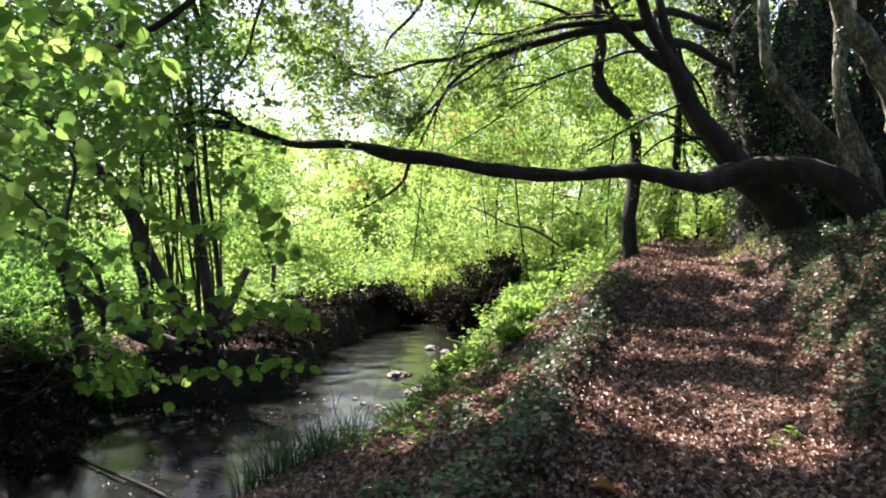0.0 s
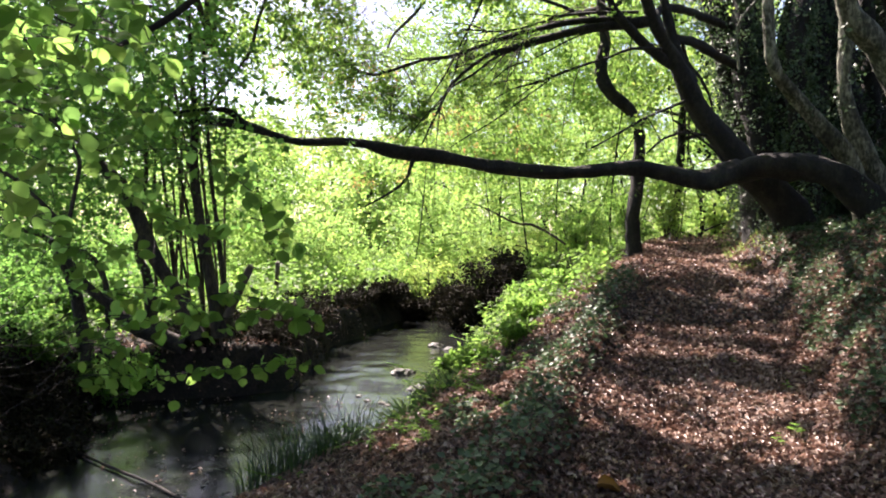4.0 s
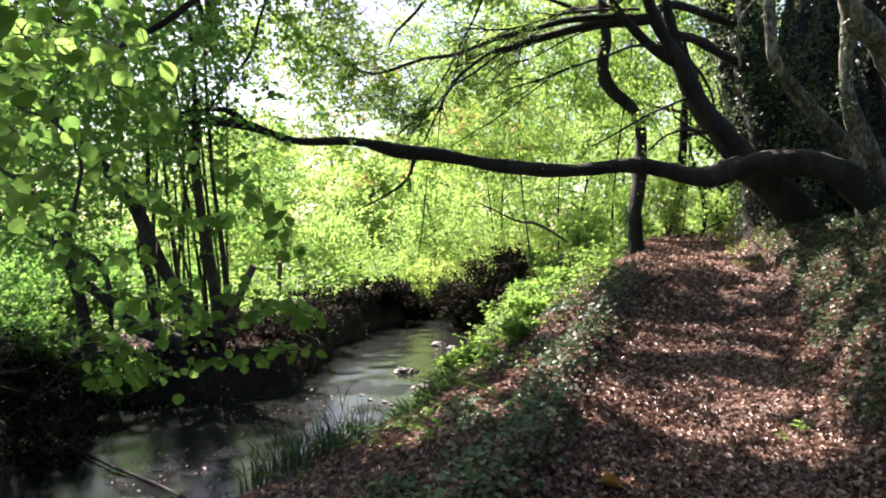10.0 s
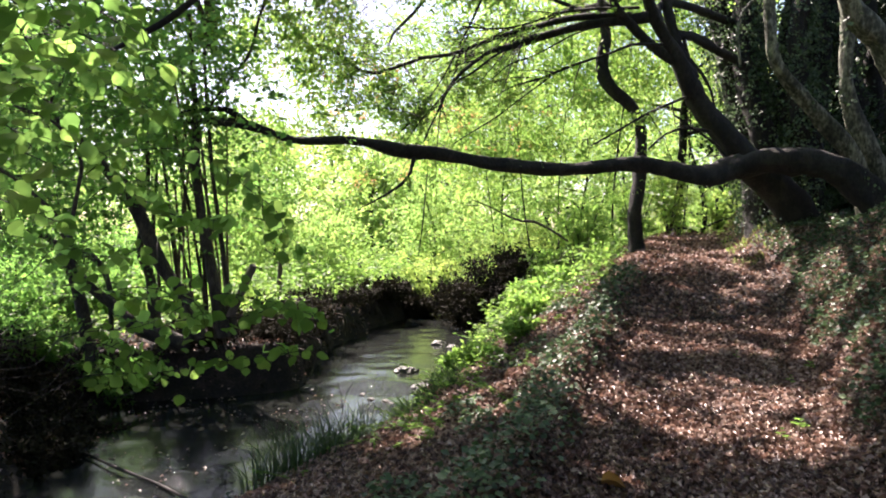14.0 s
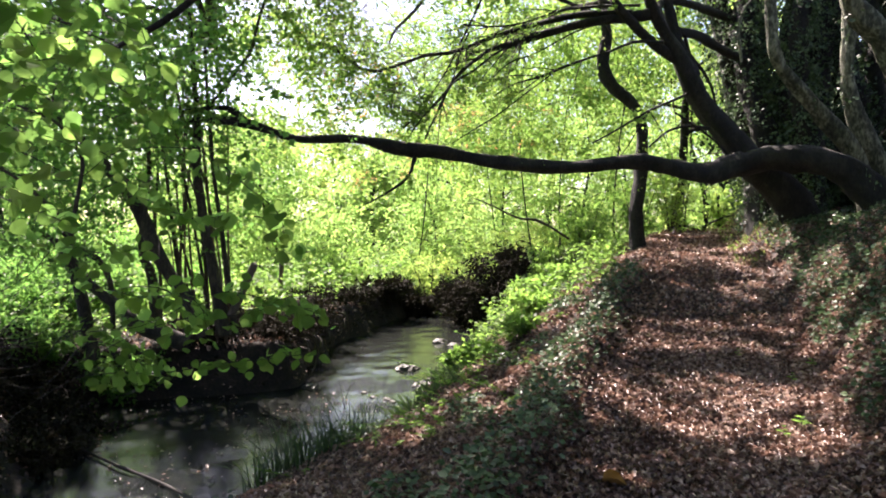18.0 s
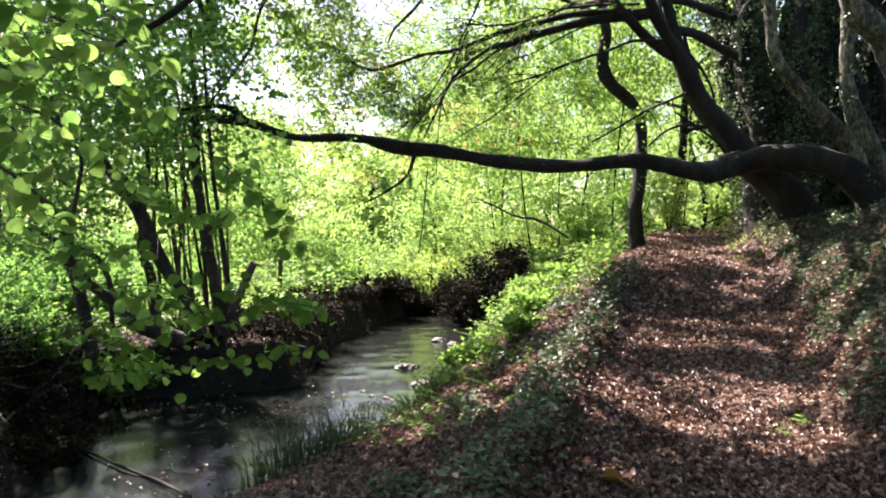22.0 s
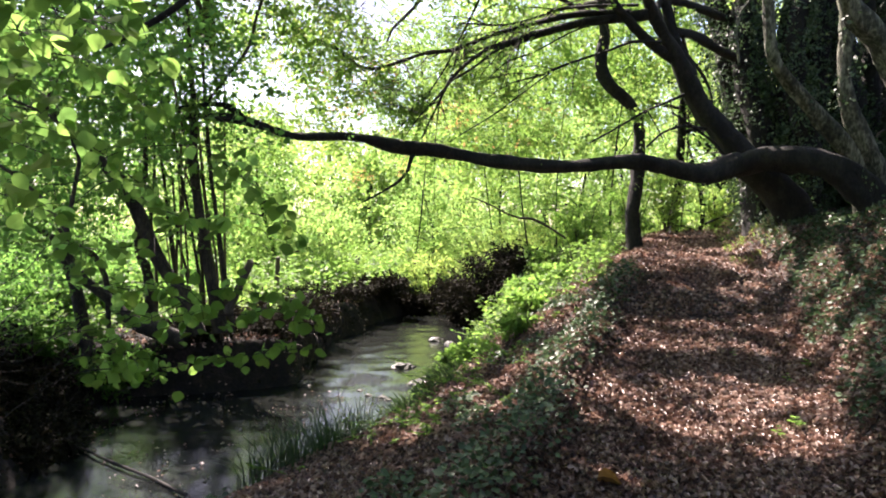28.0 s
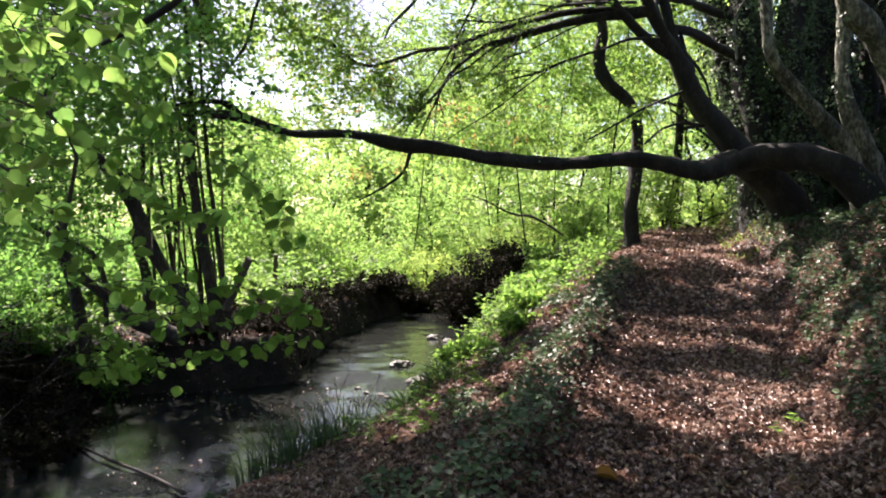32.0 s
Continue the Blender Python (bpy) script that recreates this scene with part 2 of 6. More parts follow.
RIGHT_GAPS = ((4.54, 8.44, 0.25), (4.14, 7.15, 0.20), (4.53, 7.41, 0.30), (3.89, 6.92, 0.14), (5.00, 9.59, 0.30), (3.53, 5.84, 0.13), (4.29, 8.34, 0.14), (5.1, 9.4, 0.5), (4.8, 9.0, 0.45), (5.5, 9.3, 0.5), (4.8, 10.3, 0.5), (5.6, 10.0, 0.45), (4.4, 11.4, 0.45), (4.9, 11.6, 0.45), (4.2, 7.2, 0.3), (4.6, 8.0, 0.3), (3.6, 6.6, 0.2))
GAPS = [(x, y, max(WATER, float(height(x, y))), r) for x, y, r in PATH_GAPS + NEAR_GAPS + SLOPE_GAPS + BANK_GAPS + WATER_GAPS + RIGHT_GAPS]


flecks = np.random.default_rng(3)
GAPS += list((flecks.uniform(-4.6, -1.8), flecks.uniform(6.0, 9.0), WATER, flecks.uniform(0.04, 0.09)) for i in range(26))


ragged = np.random.default_rng(5)


def in_gap(p):
    out = np.zeros(len(p), bool)
    if p[:, 1].min() > 20 or p[:, 1].max() < 4:
        return out
    edge = ragged.uniform(0.75, 1.2, len(p))
    for x, y, z, r in GAPS:
        v = p - np.array([x, y, z])
        out |= np.linalg.norm(np.cross(v, np.array(sun_way)), axis=1) < 1.42 * r * edge
    return out


def sprays(shape, wood, origin, way, length, twigs=8, per=7, size=0.06, droop=0.25, flat=0.75, wide=0.6, fine=False, jitter=0.5, keep=1.0, thick=0.003):
    """Flat, layered leafy sprays: an axis with side twigs, leaves along both. wood: the shape that takes the axes, or None."""
    o, d = np.asarray(origin, float).reshape(-1, 3), unit(np.asarray(way, float).reshape(-1, 3))
    n = len(o)
    length = np.broadcast_to(np.asarray(length, float), (n,))
    up = unit(np.array([0, 0, 1.0]) * flat + (1 - flat) * rng.standard_normal((n, 3)))
    s = unit(np.cross(d, up))
    up = np.cross(s, d)
    t = (np.arange(twigs) + 0.6) / twigs

    def axis(u):
        return o[:, None] + length[:, None, None] * (d[:, None] * u[..., None] - np.array([0, 0, 1.0]) * droop * (u ** 2)[..., None])

    if wood is not None:
        u = np.broadcast_to(np.linspace(0, 1, 5), (n, 5))
        wood.tubes(axis(u), thick * np.linspace(1, 0.3, 5)[None] * (0.6 + length[:, None]), 3)
    tk = t[None] + rng.uniform(-0.5, 0.5, (n, twigs)) / twigs
    base = axis(tk)
    sign = np.where(np.arange(twigs) % 2, 1.0, -1.0)[None, :, None]
    tw = unit(d[:, None] * rng.uniform(0.4, 0.9, (n, twigs, 1)) + s[:, None] * sign + 0.25 * rng.standard_normal((n, twigs, 3)))
    tl = length[:, None] * (0.55 - 0.4 * t)[None] * rng.uniform(0.7, 1.2, (n, twigs))
    u = (np.arange(per) + 0.4) / per
    pos = base[:, :, None] + tw[:, :, None] * (tl[..., None] * u)[..., None] - np.array([0, 0, 1.0]) * (droop * 0.6 * tl[..., None] * u ** 2)[..., None]
    sg2 = np.where(np.arange(per) % 2, 1.0, -1.0)[None, None, :, None]
    ts = unit(np.cross(tw, np.broadcast_to(up[:, None], tw.shape)))
    ld = unit(tw[:, :, None] * 0.8 + ts[:, :, None] * sg2 * 0.8 + jitter * rng.standard_normal(pos.shape) - np.array([0, 0, 0.25]))
    lu = unit(np.broadcast_to(up[:, None, None], pos.shape) + jitter * rng.standard_normal(pos.shape))
    pos = (pos + 0.02 * rng.standard_normal(pos.shape)).reshape(-1, 3)
    m = (rng.random(len(pos)) < keep) & ~in_gap(pos)
    shape.leaves(pos[m], ld.reshape(-1, 3)[m], lu.reshape(-1, 3)[m], size * rng.uniform(0.6, 1.2, m.sum()), wide, fine=fine)


def along(p, lo, hi, n, clumps=0):
    """n places on a spline between the shares lo and hi, with the line's direction there."""
    u = rng.uniform(lo, hi, n)
    if clumps:
        u = np.clip(lo + (hi - lo) * (np.floor((u - lo) / (hi - lo) * clumps) + 0.5) / clumps + 0.035 * rng.standard_normal(n), lo, hi)
    i = (u * (len(p) - 2)).astype(int)
    return p[i, :3], unit(p[i + 1, :3] - p[i, :3]), p[i, 3]


def thing(name, place, label, category, group="", kind=""):
    ob = new(name)
    ob.location = place
    ob.empty_display_size = 0.2
    return tagged(ob, label, category, group, kind)


# ---- materials ----
def material(name):
    m = bpy.data.materials.new(name)
    m.use_nodes = True
    nt = m.node_tree
    return m, nt, nt.nodes["Principled BSDF"]


def node(nt, kind, **values):
    n = nt.nodes.new(kind)
    for key, value in values.items():
        n.inputs[key.replace("_", " ")].default_value = value
    return n


def ramp(nt, source, stops):
    r = nt.nodes.new("ShaderNodeValToRGB")
    while len(r.color_ramp.elements) < len(stops):
        r.color_ramp.elements.new(0.5)
    for e, (at, c) in zip(r.color_ramp.elements, stops):
        e.position, e.color = at, (*c, 1)
    nt.links.new(source, r.inputs[0])
    return r


def noise_of(nt, scale, detail=5.0, space="Object"):
    co = nt.nodes.new("ShaderNodeTexCoord")
    n = node(nt, "ShaderNodeTexNoise", Scale=scale, Detail=detail)
    nt.links.new(co.outputs[space], n.inputs["Vector"])
    return n


def leaf_material(name, stops, through_colour=2.8, share=0.6, rough=0.5, single=False, gloss=0.28):
    """Green leaf: gloss and colour above, light that comes through; each leaf a little different."""
    m, nt, b = material(name)
    g = nt.nodes.new("ShaderNodeObjectInfo" if single else "ShaderNodeNewGeometry")
    big = noise_of(nt, 0.55, 3)
    mix = node(nt, "ShaderNodeMath")
    mix.operation = "MULTIPLY_ADD"
    mix.inputs[1].default_value = 0.55
    sub = node(nt, "ShaderNodeMath")
    sub.operation = "MULTIPLY"
    sub.inputs[1].default_value = 0.5
    nt.links.new(big.outputs["Fac"], sub.inputs[0])
    nt.links.new(g.outputs["Random" if single else "Random Per Island"], mix.inputs[0])
    nt.links.new(sub.outputs[0], mix.inputs[2])
    r = ramp(nt, mix.outputs[0], stops)
    nt.links.new(r.outputs[0], b.inputs["Base Color"])
    b.inputs["Roughness"].default_value = rough
    b.inputs["Specular IOR Level"].default_value = gloss
    tr = nt.nodes.new("ShaderNodeBsdfTranslucent")
    gain = nt.nodes.new("ShaderNodeVectorMath")
    gain.operation = "MULTIPLY"
    gain.inputs[1].default_value = (through_colour * 1.1, through_colour * 1.08, through_colour * 1.1)
    nt.links.new(r.outputs[0], gain.inputs[0])
    nt.links.new(gain.outputs[0], tr.inputs[0])
    sh = nt.nodes.new("ShaderNodeMixShader")
    sh.inputs[0].default_value = share
    nt.links.new(b.outputs[0], sh.inputs[1])
    nt.links.new(tr.outputs[0], sh.inputs[2])
    nt.links.new(sh.outputs[0], nt.nodes["Material Output"].inputs[0])
    return m


def rough_material(name, stops, scale, bump=0.4, fine=40.0, rough=0.9, stretch=(1, 1, 1), dist=0.01):
    m, nt, b = material(name)
    co = nt.nodes.new("ShaderNodeTexCoord")
    mp = nt.nodes.new("ShaderNodeMapping")
    mp.inputs["Scale"].default_value = stretch
    nt.links.new(co.outputs["Object"], mp.inputs[0])
    a = node(nt, "ShaderNodeTexNoise", Scale=scale, Detail=6.0, Roughness=0.6)
    f = node(nt, "ShaderNodeTexNoise", Scale=fine, Detail=5.0, Roughness=0.7)
    for q in (a, f):
        nt.links.new(mp.outputs[0], q.inputs["Vector"])
    mix = node(nt, "ShaderNodeMath")
    mix.operation = "MULTIPLY_ADD"
    mix.inputs[1].default_value = 0.5
    half = node(nt, "ShaderNodeMath")
    half.operation = "MULTIPLY"
    half.inputs[1].default_value = 0.5
    nt.links.new(f.outputs["Fac"], half.inputs[0])
    nt.links.new(a.outputs["Fac"], mix.inputs[0])
    nt.links.new(half.outputs[0], mix.inputs[2])
    r = ramp(nt, mix.outputs[0], stops)
    nt.links.new(r.outputs[0], b.inputs["Base Color"])
    b.inputs["Roughness"].default_value = rough
    bu = node(nt, "ShaderNodeBump", Strength=bump, Distance=dist)
    nt.links.new(mix.outputs[0], bu.inputs["Height"])
    nt.links.new(bu.outputs[0], b.inputs["Normal"])
    return m


BEECH = leaf_material("beech_leaf", [(0.15, (0.047, 0.095, 0.0184)), (0.5, (0.0799, 0.145, 0.0276)), (0.8, (0.113, 0.165, 0.0322)), (0.93, (0.216, 0.14, 0.0575))], 3.15)
HAZEL = leaf_material("hazel_leaf", [(0.15, (0.032, 0.078, 0.0161)), (0.55, (0.053, 0.118, 0.023)), (0.85, (0.078, 0.143, 0.0253)), (1.0, (0.14, 0.16, 0.0287))], 3.1, 0.62)
HAZEL_NEAR = leaf_material("hazel_leaf_near", [(0.15, (0.047, 0.1, 0.022)), (0.55, (0.071, 0.135, 0.028)), (0.85, (0.098, 0.155, 0.032)), (1.0, (0.175, 0.182, 0.038))], 3.25, 0.68, 0.85, single=True, gloss=0.04)
FAR_GREEN = leaf_material("sunny_leaf", [(0.15, (0.062, 0.114, 0.026)), (0.5, (0.109, 0.171, 0.037)), (0.8, (0.156, 0.2, 0.044)), (1.0, (0.25, 0.21, 0.085))], 2.85, 0.7)
FAR_COOL = leaf_material("green_leaf", [(0.15, (0.054, 0.11, 0.028)), (0.5, (0.094, 0.162, 0.039)), (0.8, (0.136, 0.192, 0.047)), (1.0, (0.19, 0.217, 0.06))], 2.85, 0.7)
RUSSET = leaf_material("russet_leaf", [(0.2, (0.12, 0.07, 0.02)), (0.5, (0.22, 0.12, 0.04)), (0.8, (0.3, 0.17, 0.07)), (1.0, (0.16, 0.15, 0.03))], 2.2)
NETTLE = leaf_material("nettle_leaf", [(0.2, (0.047, 0.1, 0.0207)), (0.6, (0.094, 0.17, 0.031)), (1.0, (0.141, 0.22, 0.0403))])
IVY = leaf_material("ivy_leaf", [(0.2, (0.024, 0.05, 0.019)), (0.6, (0.055, 0.1, 0.04)), (1.0, (0.15, 0.2, 0.1))], 1.6, 0.22, 0.5, gloss=0.36)
# leaf colour made near-black to carry the shade under the wood
SHADE = leaf_material("shaded_wood_leaf", [(0.2, (0.01, 0.02, 0.008)), (0.6, (0.02, 0.036, 0.013)), (1.0, (0.035, 0.06, 0.02))], 1.0, 0.08, 0.65)
GRASS = leaf_material("grass_blade", [(0.2, (0.0564, 0.1, 0.023)), (0.6, (0.103, 0.16, 0.0322)), (1.0, (0.169, 0.2, 0.0575))])
SEDGE = leaf_material("sedge_blade", [(0.2, (0.02, 0.045, 0.012)), (0.6, (0.03, 0.065, 0.018)), (1.0, (0.08, 0.1, 0.03))], 1.6, 0.3)
LITTER = leaf_material("dead_leaf", [(0.22, (0.032, 0.016, 0.01)), (0.45, (0.115, 0.063, 0.043)), (0.63, (0.27, 0.165, 0.117)), (0.86, (0.58, 0.46, 0.38))], 1.2, 0.22, 0.42, gloss=0.5)
# near-black tone holds the shade in which beech and bank stems stand
BARK = rough_material("shade_dark_bark", [(0.4, (0.004, 0.0035, 0.003)), (0.5, (0.012, 0.0105, 0.008)), (0.6, (0.026, 0.026, 0.017))], 5, 1.0, 34, stretch=(1, 1, 0.5), dist=0.04)
PALE_BARK = rough_material("pale_bark", [(0.38, (0.011, 0.012, 0.008)), (0.48, (0.055, 0.059, 0.038)), (0.6, (0.27, 0.28, 0.2))], 4, 1.0, 24, stretch=(1, 1, 0.45), dist=0.03)
TWIG = rough_material("twig_bark", [(0.4, (0.02, 0.015, 0.011)), (0.6, (0.07, 0.055, 0.04))], 8, 0.3, 60)
HAZEL_BARK = rough_material("hazel_bark", [(0.4, (0.03, 0.022, 0.014)), (0.5, (0.085, 0.065, 0.042)), (0.6, (0.18, 0.14, 0.09))], 6, 0.5, 40, stretch=(1, 1, 0.4))
COPPICE_BARK = rough_material("coppice_bark", [(0.4, (0.012, 0.0095, 0.007)), (0.5, (0.032, 0.026, 0.018)), (0.6, (0.075, 0.062, 0.043))], 6, 0.8, 36, stretch=(1, 1, 0.4), dist=0.03)
DARK_TWIG = rough_material("dark_twig", [(0.4, (0.004, 0.003, 0.002)), (0.6, (0.018, 0.014, 0.01))], 8, 0.3, 60)
SOIL = rough_material("soil_and_litter", [(0.4, (0.01, 0.007, 0.005)), (0.5, (0.032, 0.019, 0.013)), (0.62, (0.08, 0.046, 0.032))], 3, 1.0, 28, dist=0.04)
STONE = rough_material("wet_stone", [(0.4, (0.014, 0.015, 0.009)), (0.5, (0.026, 0.027, 0.016)), (0.6, (0.06, 0.056, 0.04))], 14, 0.8, 60, rough=0.6)
POST = rough_material("weathered_wood", [(0.4, (0.04, 0.032, 0.025)), (0.6, (0.13, 0.105, 0.08))], 5, 0.5, 50, stretch=(1, 1, 0.15))

# water: murky, clear enough to show the bed in the shallows
WATERM, nt, b = material("stream_water")
b.inputs["Base Color"].default_value = (0.015, 0.017, 0.015, 1)
b.inputs["Roughness"].default_value = 0.04
b.inputs["IOR"].default_value = 1.33
rip = noise_of(nt, 26.0, 4)
bu = node(nt, "ShaderNodeBump", Strength=0.17, Distance=0.02)
nt.links.new(rip.outputs["Fac"], bu.inputs["Height"])
nt.links.new(bu.outputs[0], b.inputs["Normal"])

RIFFLEM, nt, b = material("broken_water")
b.inputs["Base Color"].default_value = (0.009, 0.01, 0.009, 1)
b.inputs["Roughness"].default_value = 0.03
b.inputs["IOR"].default_value = 1.33
rip = noise_of(nt, 75.0, 3)
bu = node(nt, "ShaderNodeBump", Strength=1.0, Distance=0.014)
nt.links.new(rip.outputs["Fac"], bu.inputs["Height"])
nt.links.new(bu.outputs[0], b.inputs["Normal"])

# ---- ground: one sheet, fine near the path and the stream ----
def stretched(lo, hi, fine_lo, fine_hi, step):
    mid = np.arange(fine_lo, fine_hi + 1e-6, step)
    out = []
    for edge, far in ((fine_lo, lo), (fine_hi, hi)):
        s, v, q = step, edge, []
        while abs(v - far) > s:
            s *= 1.18
            v += math.copysign(s, far - edge)
            q.append(v)
        out.append(q + [far])
    return np.concatenate([out[0][::-1], mid, out[1]])


gx, gy = stretched(-700, 700, -7, 8, 0.065), stretched(-300, 1500, 2.0, 20, 0.1)
GX, GY = np.meshgrid(gx, gy)
w, h = len(gx), len(gy)
k = (np.arange(h - 1)[:, None] * w + np.arange(w - 1)[None]).ravel()
sheet = Shape()
sheet.add(np.stack([GX, GY, height(GX, GY)], -1), np.stack([k, k + 1, k + w + 1, k + w], -1))
TURF = rough_material("meadow_turf", [(0.4, (0.035, 0.07, 0.012)), (0.5, (0.08, 0.14, 0.022)), (0.6, (0.14, 0.19, 0.04))], 1.5, 0.8, 30, dist=0.03)
ground = tagged(sheet.make("ground", SOIL), "brown woodland soil with leaf litter, sloping to a stream", "ground", kind="structure")
ground.data.materials.append(TURF)
fx, fy = (GX[:-1, :-1] + 0.05).ravel(), (GY[:-1, :-1] + 0.05).ravel()
grassy = (fx < np.interp(fy, S_Y, S_L) - 1.0 - 0.5 * wave(fx, fy)) & (fy > 11.5 + wave(2 * fx, fy)) | (fy > 45)
# withered leaves, near-black because the bank's and hollow's shade is in the colour
SHADE_BRAMBLE = leaf_material("shaded_withered_leaf", [(0.2, (0.008, 0.008, 0.005)), (0.5, (0.017, 0.016, 0.009)), (0.8, (0.03, 0.027, 0.015)), (1.0, (0.05, 0.062, 0.022))], 1.0, 0.12, 0.75, gloss=0.06)
# wet earth, blackened further to hold the overhung bank's shade
SHADED_EARTH = rough_material("wet_shaded_earth", [(0.4, (0.004, 0.003, 0.002)), (0.5, (0.013, 0.009, 0.006)), (0.62, (0.04, 0.027, 0.019))], 4, 1.0, 30, 0.98, dist=0.05)
ground.data.materials.append(SHADED_EARTH)
# stream bed and banks: wet ground plus ground darkened in place of shade
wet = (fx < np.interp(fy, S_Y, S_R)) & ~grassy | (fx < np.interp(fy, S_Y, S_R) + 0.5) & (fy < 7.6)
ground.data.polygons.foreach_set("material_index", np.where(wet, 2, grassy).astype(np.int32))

# ---- water: a rippled sheet between the banks ----
wx, wy = np.arange(-13, 5.01, 0.11), np.arange(0, 27.01, 0.11)
WX, WY = np.meshgrid(wx, wy)
w, h = len(wx), len(wy)
k = (np.arange(h - 1)[:, None] * w + np.arange(w - 1)[None]).ravel()
WZ = 0 * WX
for i in range(14):
    a, kk = 0.5 + 2.4 * i, 6 + 1.1 * i
    WZ = WZ + (0.01 + 0.009 * smooth(9.2, 10.8, WY)) / kk * np.sin(kk * (WX * math.cos(a) + WY * math.sin(a)) + 1.3 * i + 0.8 * np.sin(1.7 * WX + i) * np.sin(1.3 * WY + 2 * i))
sheet = Shape()
sheet.add(np.stack([WX, WY, WZ], -1), np.stack([k, k + 1, k + w + 1, k + w], -1))
water = tagged(sheet.make("water", WATERM), "shallow murky stream water with moving ripples and sky glints", "water", kind="structure")
water.location.z = WATER


def scatter(n, x0, x1, y0, y1, test):
    x, y = rng.uniform(x0, x1, n), rng.uniform(y0, y1, n)
    m = test(x, y)
    return x[m], y[m], height(x[m], y[m])


def lie(x, y, z, lift=0.01, tilt=0.36):
    """Pose of leaves lying on the ground."""
    n = len(x)
    up = unit(np.array([0, 0, 1.0]) + tilt * rng.standard_normal((n, 3)))
    a = rng.uniform(0, 2 * math.pi, n)
    way = np.stack([np.cos(a), np.sin(a), tilt * 0.5 * rng.standard_normal(n)], -1)
    return np.stack([x, y, z + lift + 0.015 * rng.random(n)], -1), way, up


# fallen leaves on path and banks
litter = Shape()
for n, x0, x1, y0, y1, size in ((110000, -1.5, 6.5, 3.2, 8, 0.05), (55000, -1, 9, 8, 16, 0.06), (13000, -7, -1.4, 4.5, 15, 0.05), (9000, -4, 7, -7, 3.2, 0.1), (8000, 3, 14, 16, 34, 0.1)):
    x, y, z = scatter(n, x0, x1, y0, y1, lambda x, y: height(x, y) > WATER + 0.03)
    litter.leaves(*lie(x, y, z, 0.014, 0.75), size * rng.uniform(0.5, 1.3, len(x)), 0.5, 0.45)
tagged(litter.make("leaf_litter", LITTER), "dry red-brown fallen beech leaves covering the path", "leaf litter", kind="stuff")

# leaves added afloat on the slow pool, standing in for its glints
afloat = Shape()
x, y = rng.uniform(-5.5, -1.2, 520), rng.uniform(5.6, 9.3, 520)
m = (height(x, y) < WATER - 0.03) & (wave(1.4 * x, 1.7 * y, 4) > -0.25)
p, way, up = lie(x[m], y[m], np.full(m.sum(), WATER), 0.014, 0.22)
afloat.leaves(p, way, up, rng.uniform(0.02, 0.055, m.sum()), 0.5, 0.3)
tagged(afloat.make("glint_leaves", LITTER), "pale floating leaves added in place of glints on the dark pool", "leaf litter", kind="stuff")

# ivy over the banks
ivy = Shape()


def ivy_here(x, y):
    d = x - path_x(y)
    bank = (d > 1.15) & (wave(1.3 * x, 1.3 * y, 6) + 0.5 * wave(4 * x, 4 * y, 2) > 0.0 - 0.1 * d - 0.35 * smooth(10, 8, y) * smooth(1.2, 1.7, d))
    slope = (d < -1.5) & (wave(1.6 * x, 1.5 * y, 8) > 0.52) & (height(x, y) > WATER + 0.1)
    return ((ridge(x, y) > rng.random(len(x))) | bank | slope) & (x > np.interp(y, S_Y, S_R) + 0.1)


for n, y0, y1, size in ((60000, 3.2, 8, 0.05), (60000, 8, 14, 0.055), (16000, 14, 24, 0.08)):
    x, y, z = scatter(n, -2, 11, y0, y1, ivy_here)
    p, way, up = lie(x, y, z, 0.03, 0.6)
    p[:, 2] += rng.random(len(p)) * (0.07 + 0.16 * ridge(x, y))
    ivy.leaves(p, way, up, size * rng.uniform(0.6, 1.3, len(x)), 0.85, 0.1)
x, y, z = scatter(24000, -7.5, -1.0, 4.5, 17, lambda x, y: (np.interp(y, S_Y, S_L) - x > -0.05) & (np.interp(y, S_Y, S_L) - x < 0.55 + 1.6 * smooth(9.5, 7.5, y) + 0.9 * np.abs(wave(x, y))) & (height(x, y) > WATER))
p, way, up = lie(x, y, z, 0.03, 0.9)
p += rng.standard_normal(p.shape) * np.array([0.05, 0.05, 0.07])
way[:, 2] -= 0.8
# drooping leaves in that darkened colour, for the bank's shade
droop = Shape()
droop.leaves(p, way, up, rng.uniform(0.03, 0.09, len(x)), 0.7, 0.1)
tagged(droop.make("bank_bramble", SHADE_BRAMBLE), "withered leaves drooping over the far bank, coloured dark for its shade", "bramble", kind="stuff")
tagged(ivy.make("ivy_ground_cover", IVY), "dark glossy ivy trailing over the banks beside the path", "ivy", kind="stuff")

# ---- the many-stemmed beech on the bank ----
beech = thing("beech_tree", (5.55, 11.00, 1.78), "old beech, bark darkened for shade, with a long level limb over the stream", "tree")
crown_b, twig_b = Shape(), Shape()


def stem(name, parent, pts, mat, label="", sides=12, rough=0.08, seed=0, step=0.12):
    s = Shape()
    p = s.limb(pts, sides, rough, seed, step)
    s.make(name, mat, parent, label)
    return p


